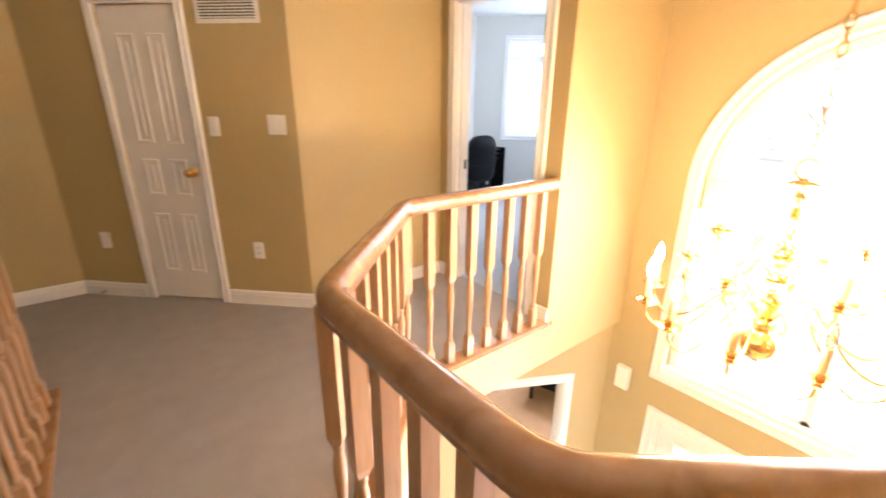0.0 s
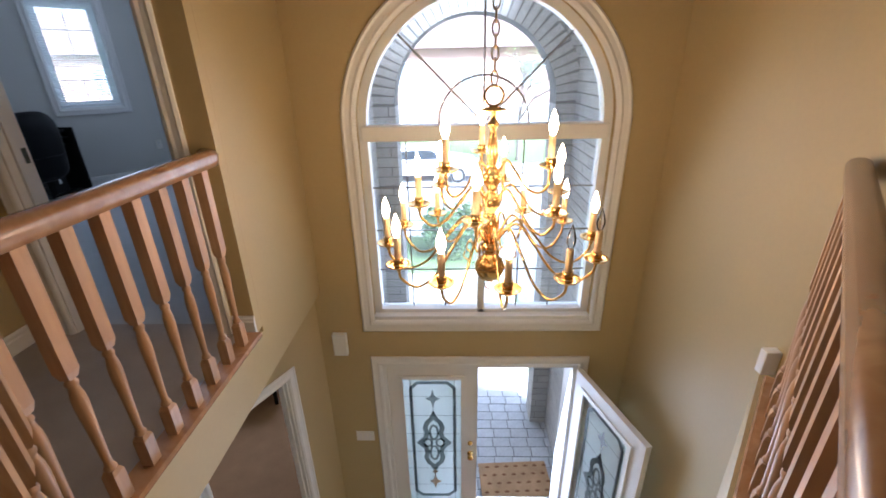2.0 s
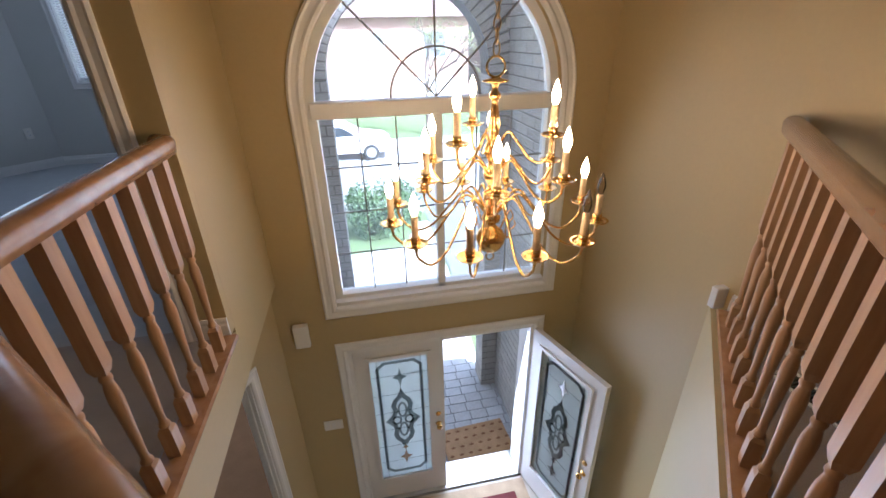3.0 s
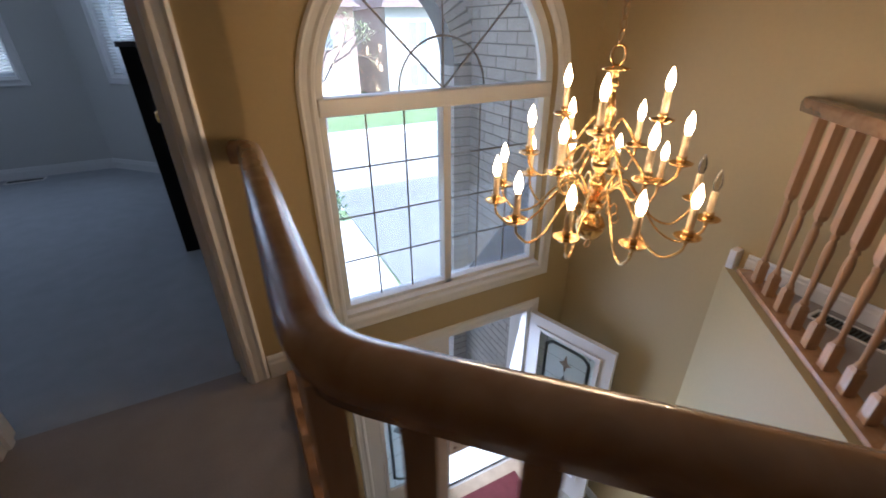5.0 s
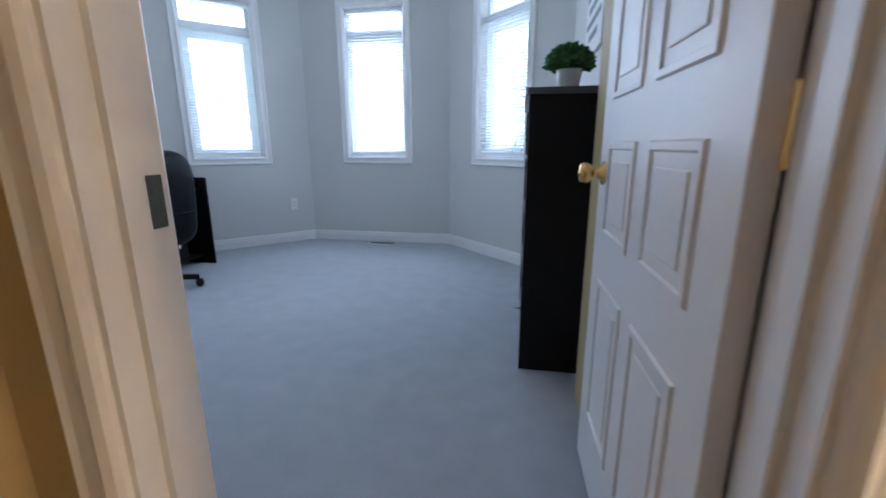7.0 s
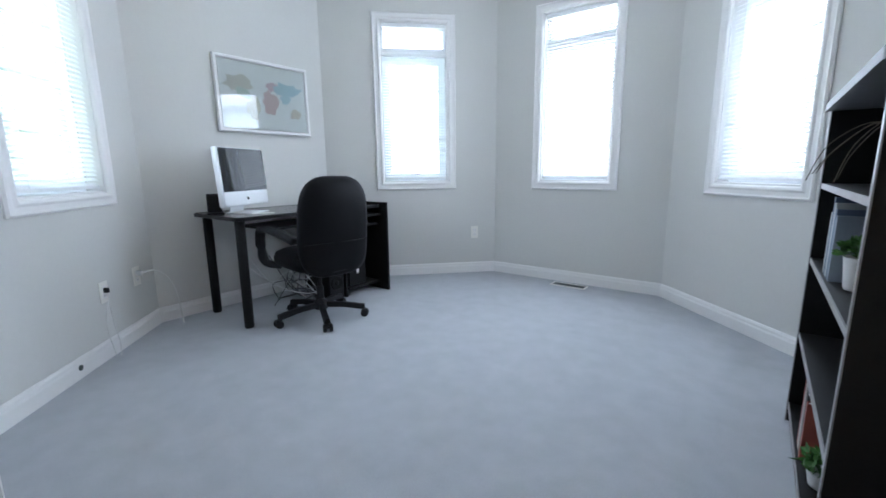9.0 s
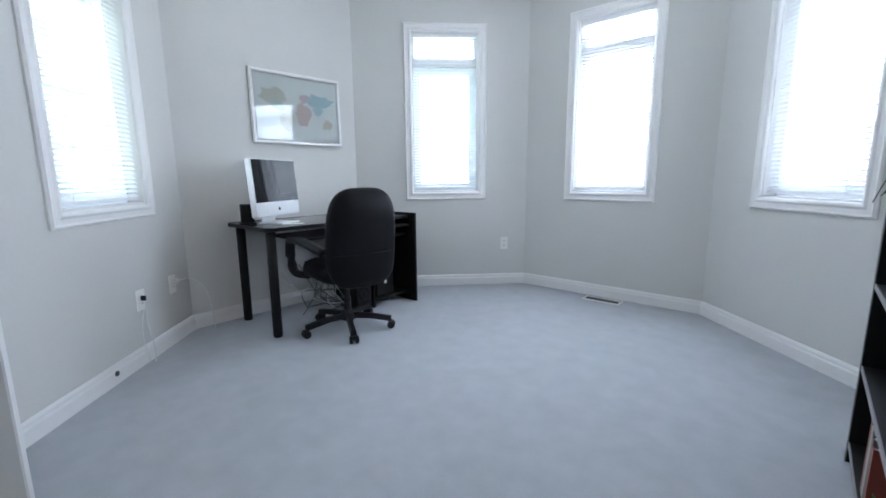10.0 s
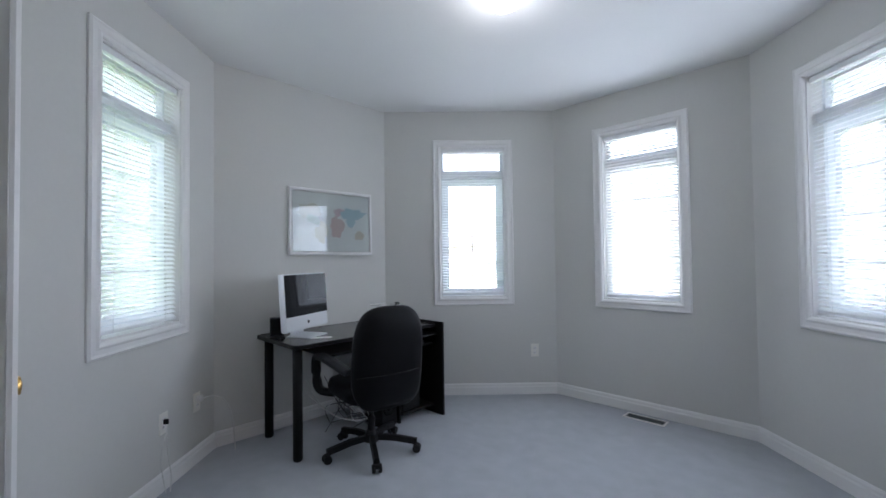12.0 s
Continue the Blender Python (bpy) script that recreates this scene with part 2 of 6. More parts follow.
def box(bm, x0, y0, z0, x1, y1, z1, bevel=0.0):
    x0, x1, y0, y1, z0, z1 = min(x0, x1), max(x0, x1), min(y0, y1), max(y0, y1), min(z0, z1), max(z0, z1)
    v = [bm.verts.new((x, y, z)) for z in (z0, z1) for x, y in ((x0, y0), (x1, y0), (x1, y1), (x0, y1))]
    fs = [bm.faces.new([v[i] for i in q]) for q in ((3, 2, 1, 0), (4, 5, 6, 7), (0, 1, 5, 4), (1, 2, 6, 5), (2, 3, 7, 6), (3, 0, 4, 7))]
    if bevel:
        es = list({e for f in fs for e in f.edges})
        bmesh.ops.bevel(bm, geom=es, offset=bevel, segments=2, affect="EDGES", profile=0.5)
    return bm


def boxes(*rows, bevel=0.0):
    bm = bmesh.new()
    for r in rows:
        box(bm, *r, bevel=bevel)
    return bm


def prism(poly, z0, z1, bm=None):
    bm = bm or bmesh.new()
    lo, hi = [bm.verts.new((x, y, z0)) for x, y in poly], [bm.verts.new((x, y, z1)) for x, y in poly]
    n = len(poly)
    bm.faces.new(lo[::-1])
    bm.faces.new(hi)
    for i in range(n):
        bm.faces.new((lo[i], lo[(i + 1) % n], hi[(i + 1) % n], hi[i]))
    return bm


def lathe(profile, segs=20, bm=None, m=None):
    """Turns (radius, z) pairs about z."""
    bm = bm or bmesh.new()
    m = m or Matrix.Identity(4)
    rings = []
    for r, z in profile:
        rings.append([bm.verts.new(m @ Vector((r * math.cos(6.28318 * i / segs), r * math.sin(6.28318 * i / segs), z))) for i in range(segs)])
    for a, b in zip(rings, rings[1:]):
        for i in range(segs):
            bm.faces.new((a[i], a[(i + 1) % segs], b[(i + 1) % segs], b[i]))
    bm.faces.new(rings[0][::-1])
    bm.faces.new(rings[-1])
    return bm


def sweep(path, section, bm=None, up=(0, 0, 1), closed=False):
    """Carries a closed section (side, up) along a path; corners are mitred."""
    bm = bm or bmesh.new()
    pts = [Vector(p) for p in path]
    n, rings = len(pts), []
    for i, p in enumerate(pts):
        a = pts[i - 1] if i or closed else None
        b = pts[(i + 1) % n] if i < n - 1 or closed else None
        d0 = (p - a).normalized() if a is not None else None
        d1 = (b - p).normalized() if b is not None else None
        d = ((d0 or d1) + (d1 or d0)).normalized()
        side = d.cross(Vector(up))
        side = side.normalized() if side.length > 1e-5 else Vector((1, 0, 0))
        u = side.cross(d).normalized()
        k = 1.0
        if d0 and d1:
            k = 1 / max(0.5, math.sqrt(max(0.0, (1 + d0.dot(d1)) / 2)))
        rings.append([bm.verts.new(p + side * s * k + u * t) for s, t in section])
    m = len(section)
    pairs = list(zip(rings, rings[1:])) + ([(rings[-1], rings[0])] if closed else [])
    for a, b in pairs:
        for i in range(m):
            bm.faces.new((a[i], a[(i + 1) % m], b[(i + 1) % m], b[i]))
    if not closed:
        bm.faces.new(rings[0][::-1])
        bm.faces.new(rings[-1])
    return bm


def disc(r, n=8):
    return [(r * math.cos(6.28318 * i / n), r * math.sin(6.28318 * i / n)) for i in range(n)]


def curve(points, steps=8):
    """A smooth run through the points."""
    p = [Vector(q) for q in points]
    out = []
    for i in range(len(p) - 1):
        a, b, c, d = p[max(i - 1, 0)], p[i], p[i + 1], p[min(i + 2, len(p) - 1)]
        for k in range(steps):
            t = k / steps
            out.append(0.5 * ((2 * b) + (c - a) * t + (2 * a - 5 * b + 4 * c - d) * t * t + (3 * b - a - 3 * c + d) * t ** 3))
    return out + [p[-1]]


def tube(points, r, n=8, bm=None, steps=8):
    return sweep(curve(points, steps), disc(r, n), bm)


def frame_of(p, q):
    """Local frame of a wall: x along it, y out of the room, z up."""
    dx, dy = q[0] - p[0], q[1] - p[1]
    length = math.hypot(dx, dy)
    return Matrix.Translation((p[0], p[1], 0)) @ Matrix.Rotation(math.atan2(dy, dx), 4, "Z"), length


def wall(name, p, q, z0, z1, thick, mat, label, holes=(), ext=(0, 0)):
    """A wall whose room face runs from p to q with the room on its left; holes are (s0, s1, z0, z1); ext lengthens its outer face at both ends."""
    m, length = frame_of(p, q)
    bm = bmesh.new()
    cuts = sorted({0, length, *[h[0] for h in holes], *[h[1] for h in holes]})
    for a, b in zip(cuts, cuts[1:]):
        spans = [(z0, z1)]
        for h in holes:
            if h[0] <= a + 1e-6 and h[1] >= b - 1e-6:
                spans = [(z0, h[2]), (h[3], z1)]
        for lo, hi in spans:
            if hi - lo < 1e-4:
                continue
            ea, eb = ext[0] if a == 0 else 0, ext[1] if b == length else 0
            prism([(a - ea, -thick), (b + eb, -thick), (b, 0), (a, 0)], lo, hi, bm)
    return solid(name, bm, mat, label, "wall", m=m)


BASE_SECTION = [(0, 0), (0.016, 0), (0.016, 0.065), (0.012, 0.075), (0.012, 0.088), (0.006, 0.1), (0, 0.1)]


def skirting(path, z=0.0, name="baseboard"):
    """Baseboard along a floor line with the room on its left."""
    bm = sweep([(x, y, z) for x, y in path], [(-s, t) for s, t in BASE_SECTION])
    return solid(name, bm, WHITE, "white painted moulded wooden baseboard", "baseboard")


CASING = [(0, 0), (0.07, 0), (0.07, 0.010), (0.060, 0.018), (0.050, 0.014), (0.030, 0.014), (0.018, 0.020), (0.006, 0.016), (0, 0.008)]


def casing(bm, s0, s1, z0, z1, four=False, y=0.0, width=0.07):
    """Moulded casing round an opening, on the wall face y of a wall's frame (the room is at +y)."""
    k = width / 0.07
    sec = [(s * k, t) for s, t in CASING]
    pts = [(s0, y, z0), (s0, y, z1), (s1, y, z1), (s1, y, z0)]
    if not four:
        return sweep(pts, sec, bm, up=(0, 1, 0))
    return sweep(pts, sec, bm, up=(0, 1, 0), closed=True)


# ---- bay room: floor, walls, ceiling ----
HALL_EDGE = [(-0.70, 2.55), (-0.70, 1.39), (-0.06, 0.75), (0.60, 0.75), (1.73, 2.12)]
solid("floor", prism([(-0.84, 2.55), (-0.84, 5.29), *BAY[1:6], (-3.44, 2.55)], -0.25, 0.0), CARPET,
      "cut-pile carpet of the bay room floor, tinted as in daylight", "carpet floor")
solid("hall_floor", prism([*HALL_EDGE[::-1], (-1.9, 2.55), (-3.3, 0.9), (-3.3, -2.6), (-1.70, -2.6), (-1.70, -0.06), (1.73, -0.06)], -0.25, 0.0), HALL_CARPET,
      "same cut-pile carpet on the landing, tinted as in warm light", "carpet floor")
solid("ceiling", prism([(-0.78, 2.53), (-0.78, 5.4), (-1.8, 6.4), (-3.4, 6.4), (-4.6, 5.2), (-4.6, 3.7), (-3.5, 2.53)], CEIL, CEIL + 0.12), CEIL_WHITE,
      "smooth white painted bay room ceiling", "ceiling")
solid("hall_ceiling", boxes((-3.4, -4.0, CEIL, 2.2, 2.53, CEIL + 0.12), (-0.78, 2.53, CEIL, 2.2, 3.9, CEIL + 0.12)), CEIL_WHITE,
      "white ceiling over the landing and foyer", "ceiling")
T = math.tan(math.radians(22.5)) * 0.2
names = ("wall_front_right_bay", "wall_front_bay", "wall_front_left_bay", "wall_left_bay", "wall_back_left_bay")
for i in range(5):
    holes = []
    for k, s, _ in BAY_WINDOWS:
        if k == i:
            c = s * math.dist(BAY[i], BAY[i + 1])
            holes = [(c - WIN_W / 2, c + WIN_W / 2, WIN_Z0, WIN_Z1)]
    wall(names[i], BAY[i], BAY[i + 1], -0.25, CEIL, 0.2, GREY, "pale grey painted plaster wall of the bay", holes, (T, T))
wall("wall_beside_bookcase", (-0.84, 2.53), (-0.84, 5.29), -0.25, CEIL, 0.118, GREY, "pale grey painted plaster wall behind the bookcase")
DOOR = (-1.65, -0.87, 2.00)
wall("wall_doorway_inside", (-2.60, 2.59), (-0.84, 2.59), 0, CEIL, 0.058, GREY, "pale grey painted wall around the room doorway",
     [(0.95, 1.73, 0, DOOR[2])])
wall("wall_closet", (-3.505, 2.805), (-2.60, 2.805), 0, CEIL, 0.1, GREY, "pale grey painted closet wall", [(0.06, 0.58, 0, 2.0)], (0.0, 0.0))
wall("wall_closet_return", (-2.60, 2.805), (-2.60, 2.59), 0, CEIL, 0.1, GREY, "pale grey painted return of the closet wall")
skirting([(-0.84, 2.60), *BAY])

# ---- landing walls ----
HALLZ = -3.3
wall("wall_doorway", (-0.68, 2.47), (-1.81, 2.47), 0, CEIL, 0.0595, OCHRE, "ochre painted wall around the room doorway",
     [(0.19, 0.97, 0, DOOR[2])])
wall("wall_landing_side", (-1.81, 2.47), (-1.81, 1.36), 0, CEIL, 0.1, OCHRE, "ochre painted landing wall")
wall("wall_linen_closet", (-1.81, 1.36), (-3.04, 0.13), 0, CEIL, 0.1, OCHRE, "ochre painted diagonal wall with the closet door", [(0.66, 1.18, 0, 1.88)])
wall("wall_landing_far", (-3.04, 0.13), (-3.04, -4.0), HALLZ, CEIL, 0.12, OCHRE, "ochre painted wall at the end of the landing")
wall("wall_stairwell_back", (-3.04, -4.0), (1.73, -4.0), HALLZ, CEIL, 0.12, OCHRE, "ochre painted wall behind the stairs")
wall("wall_foyer_right", (1.73, -4.0), (1.73, FRONT_Y), HALLZ, CEIL, 0.15, OCHRE, "ochre painted two-storey foyer wall")
wall("wall_foyer_left_upper", (-0.68, FRONT_Y), (-0.68, 2.53), -0.31, CEIL, 0.158, OCHRE, "ochre painted upper foyer wall beside the landing")
STUDY = ((-0.735, FRONT_Y), (-1.331, 2.329))
wall("wall_foyer_left", *STUDY, HALLZ, -0.313, 0.11, OCHRE, "ochre painted diagonal foyer wall with the study doorway", [(0.37, 1.09, FOYER_Z, -0.875)])
wall("wall_foyer_hall", STUDY[1], (STUDY[1][0], 0.4), HALLZ, -0.313, 0.11, OCHRE, "ochre painted lower hall wall under the landing", [(0.30, 1.02, FOYER_Z, -0.95)])
fas = bmesh.new()
off = [(-0.678, 2.528), (-0.678, 1.425), (-0.035, 0.81), (0.57, 0.81), (1.73, 2.215)]
for (x0, y0), (x1, y1) in zip(off, off[1:3]):
    d = Vector((x1 - x0, y1 - y0, 0)).normalized()
    n = Vector((-d.y, d.x, 0)) * -0.20
    prism([(x0, y0), (x1, y1), (x1 + n.x, y1 + n.y), (x0 + n.x, y0 + n.y)], -0.31, -0.03, fas)
solid("landing_edge", fas, OCHRE, "ochre painted edge of the landing floor", "fascia")
low = bmesh.new()
prism([(-0.035, 0.81), (0.57, 0.81), (0.63, 0.68), (-0.055, 0.68)], HALLZ, -0.03, low)
prism([(0.57, 0.81), (1.73, 2.215), (1.73, 2.03), (0.63, 0.68)], HALLZ, -0.03, low)
solid("wall_below_landing", low, OCHRE, "ochre painted foyer wall below the landing rail", "wall")
solid("study_ceiling", boxes((-4.3, 0.5, -0.36, -0.885, 3.45, -0.30), (-4.3, 3.45, -0.36, -0.91, 6.0, -0.30)), CEIL_WHITE, "white ceiling below the landing", "ceiling")
solid("study_floor", prism([(-4.3, 6.0), (-4.3, 0.5), (-1.39, 0.5), (-1.39, 2.34), (-0.80, 3.45), (-1.0, 3.69), (-1.0, 6.0)], FOYER_Z - 0.1, FOYER_Z + 0.012), material("brown_study_carpet", (0.36, 0.21, 0.11), 0.95, vary=0.15, fine=150, bump=0.5),
      "brown carpet in the downstairs study", "carpet floor")
# the opening at y 6.0 is the assumed, unseen window
solid("study_walls", boxes((-4.4, 0.5, FOYER_Z, -4.3, 6.0, -0.36), (-4.3, 0.4, FOYER_Z, -1.45, 0.5, -0.36), (-1.0, 3.69, FOYER_Z, -0.91, 6.0, -0.36), (-4.4, 6.0, FOYER_Z, -3.3, 6.1, -0.36),
      (-1.9, 6.0, FOYER_Z, -0.91, 6.1, -0.36), (-3.3, 6.0, FOYER_Z, -1.9, 6.1, -2.1), (-3.3, 6.0, -0.8, -1.9, 6.1, -0.36)),
      OCHRE, "ochre plain study walls", "wall")
skirting([(-0.68, 2.47), (-0.795, 2.47)])
skirting([(-1.725, 2.47), (-1.81, 2.47), (-1.81, 1.36), (-2.235, 0.935)])
skirting([(-2.69, 0.48), (-3.04, 0.13), (-3.04, -2.6)])
skirting([(1.73, -0.06), (1.73, 2.10)])
solid("plinth_block", boxes((1.665, 2.135, 0.0, 1.73, 2.175, 0.115), bevel=0.004), WHITE, "white baseboard end block beside the handrail", "baseboard")
skirting([(1.73, 2.22), (1.73, FRONT_Y), (1.43, FRONT_Y)], FOYER_Z)

# unseen boxes added behind both closet doors to block sky light at their gaps
solid("closet_backing", boxes((-3.53, 2.50, 0, -2.62, 2.525, CEIL), (-3.53, 2.525, 0, -3.51, 2.705, CEIL), (-2.62, 2.525, 0, -2.60, 2.59, CEIL)), GREY, "unseen light-blocking backing behind the bay room closet door", "wall")
solid("linen_closet_backing", prism([(-2.20, 1.12), (-2.78, 0.54), (-3.05, 0.81), (-2.47, 1.39)], -0.01, 2.3), GREY, "unseen light-blocking backing behind the landing closet door", "wall")
# foyer floor in square tiles
solid("foyer_floor", boxes((-1.32, -4.0, FOYER_Z - 0.12, 1.73, FRONT_Y + 0.02, FOYER_Z - 0.004), (-3.04, -4.0, FOYER_Z - 0.12, -1.32, 0.4, FOYER_Z - 0.004)), GROUT, "grey grout bed of the foyer floor", "floor")

# ---- front wall with the arched window and double door ----
fw = bmesh.new()
X0, X1, TH = -0.91, 1.88, 0.24
A0, A1 = ARCH_X - ARCH_R, ARCH_X + ARCH_R
DX0, DX1, DTOP = -0.26, 1.34, -0.995
for r in ((X0, A0, SILL, SPRING), (A1, X1, SILL, SPRING), (X0, X1, DTOP, SILL), (X0, DX0, HALLZ, DTOP), (DX1, X1, HALLZ, DTOP)):
    box(fw, r[0], FRONT_Y, r[2], r[1], FRONT_Y + TH, r[3])
N = 40
arc = [(ARCH_X - ARCH_R * math.cos(math.pi * i / N), SPRING + ARCH_R * math.sin(math.pi * i / N)) for i in range(N + 1)]
for (xa, za), (xb, zb) in zip(arc, arc[1:]):
    v = [fw.verts.new((x, y, z)) for y in (FRONT_Y, FRONT_Y + TH) for x, z in ((xa, za), (xb, zb), (xb, CEIL), (xa, CEIL))]
    for q in ((0, 1, 2, 3), (7, 6, 5, 4), (0, 4, 5, 1)):
        fw.faces.new([v[k] for k in q])
for xa, xb in ((X0, A0), (A1, X1)):
    box(fw, xa, FRONT_Y, SPRING, xb, FRONT_Y + TH, CEIL)
solid("wall_front", fw, OCHRE, "ochre painted front wall around the arched window", "wall")


def arch_path(r, y, bottom, n=48):
    pts = [(ARCH_X - r, y, bottom)]
    pts += [(ARCH_X - r * math.cos(math.pi * i / n), y, SPRING + r * math.sin(math.pi * i / n)) for i in range(n + 1)]
    return pts + [(ARCH_X + r, y, bottom)]


window_2 = thing("window_2", pose(0, 0, 0), "tall white arched foyer window with leaded grid", "window", kind="structure")
sec = [(-s * 1.4, t * 1.5) for s, t in CASING]
bm = sweep(arch_path(ARCH_R - 0.005, FRONT_Y, SILL), sec, up=(0, -1, 0), closed=True)
part("window_casing", bm, WHITE, window_2)
bm = sweep(arch_path(ARCH_R - 0.027, FRONT_Y + 0.11, SILL + 0.03), [(-0.03, -0.05), (0.03, -0.05), (0.03, 0.05), (-0.03, 0.05)], up=(0, -1, 0), closed=True)
part("window_frame", bm, VINYL, window_2)
part("sill", boxes((A0 - 0.0, FRONT_Y - 0.0, SILL - 0.0, A1 + 0.0, FRONT_Y + 0.2, SILL + 0.03)), WHITE, window_2)
part("transom", boxes((A0 + 0.02, FRONT_Y + 0.03, 0.80, A1 - 0.02, FRONT_Y + 0.16, 0.90), bevel=0.008), WHITE, window_2)
part("mullion", boxes((ARCH_X - 0.028, FRONT_Y + 0.06, SILL, ARCH_X + 0.028, FRONT_Y + 0.16, 0.80), bevel=0.006), WHITE, window_2)
LATTICE = material("grey_lead_lattice", (0.28, 0.27, 0.25), 0.4, 0.5, vary=0.1, bump=0.05)
gy = FRONT_Y + 0.115
for side in (-1, 1):
    xa, xb = (A0 + 0.055, ARCH_X - 0.028) if side < 0 else (ARCH_X + 0.028, A1 - 0.055)
    for k in (1, 2):
        x = xa + (xb - xa) * k / 3
        part("grille_bar", boxes((x - 0.005, gy - 0.004, SILL + 0.05, x + 0.005, gy + 0.004, 0.80)), LATTICE, window_2)
    for k in (1, 2, 3):
        z = SILL + 0.06 + (0.79 - SILL - 0.06) * k / 4
        part("grille_bar", boxes((xa, gy - 0.004, z - 0.005, xb, gy + 0.004, z + 0.005)), LATTICE, window_2)
    part("pane", boxes((xa - 0.01, gy + 0.006, SILL + 0.05, xb + 0.01, gy + 0.010, 0.80)), FOYER_VEILED, window_2).visible_shadow = False
part("grille_arc", sweep([(ARCH_X - 0.30 * math.cos(math.pi * i / 24), gy, 0.90 + 0.30 * math.sin(math.pi * i / 24)) for i in range(25)],
     disc(0.0065, 6), up=(0, 1, 0)), LATTICE, window_2)
for a in (45, 90, 135):
    ca, sa = math.cos(math.radians(a)), math.sin(math.radians(a))
    part("grille_spoke", sweep([(ARCH_X, gy, 0.90), (ARCH_X + ca * 0.79, gy, 0.90 + sa * 0.79)], disc(0.0065, 6), up=(0, 1, 0)), LATTICE, window_2)
bm = bmesh.new()
half = [(ARCH_X - (ARCH_R - 0.04) * math.cos(math.pi * i / 32), SPRING + (ARCH_R - 0.04) * math.sin(math.pi * i / 32)) for i in range(33)]
fa = [bm.verts.new((x, gy + 0.006, z)) for x, z in half]
fb = [bm.verts.new((x, gy + 0.010, z)) for x, z in half]
bm.faces.new(fa)
bm.faces.new(fb[::-1])
part("pane", bm, FOYER_VEILED, window_2).visible_shadow = False

# ---- double entrance door ----
door_2 = thing("door_2", pose(0, 0, 0), "white casing and frame of the double entrance door", "door frame", kind="structure")
m_front = pose(0, FRONT_Y, 0, 0, 0, 180)
bm = casing(bmesh.new(), -DX1, -DX0, FOYER_Z, DTOP, width=0.085)
part("door_casing", bm, WHITE, door_2, m=m_front)
part("jamb", boxes((DX0, FRONT_Y, FOYER_Z, DX0 + 0.03, FRONT_Y + TH, DTOP), (DX1 - 0.03, FRONT_Y, FOYER_Z, DX1, FRONT_Y + TH, DTOP),
     (DX0 + 0.03, FRONT_Y, DTOP - 0.03, DX1 - 0.03, FRONT_Y + TH, DTOP)), WHITE, door_2)
part("threshold", boxes((DX0 + 0.03, FRONT_Y - 0.01, FOYER_Z - 0.004, DX1 - 0.03, FRONT_Y + TH + 0.05, FOYER_Z + 0.02), bevel=0.006),
     material("aluminium_threshold", (0.6, 0.6, 0.58), 0.35, 0.9, vary=0.1), door_2)


def ring(bm, pts, w, y):
    return sweep([(x, y, z) for x, z in pts], [(-w, -0.0065), (w, -0.0065), (w, 0.0065), (-w, 0.0065)], bm, up=(0, 1, 0), closed=True)


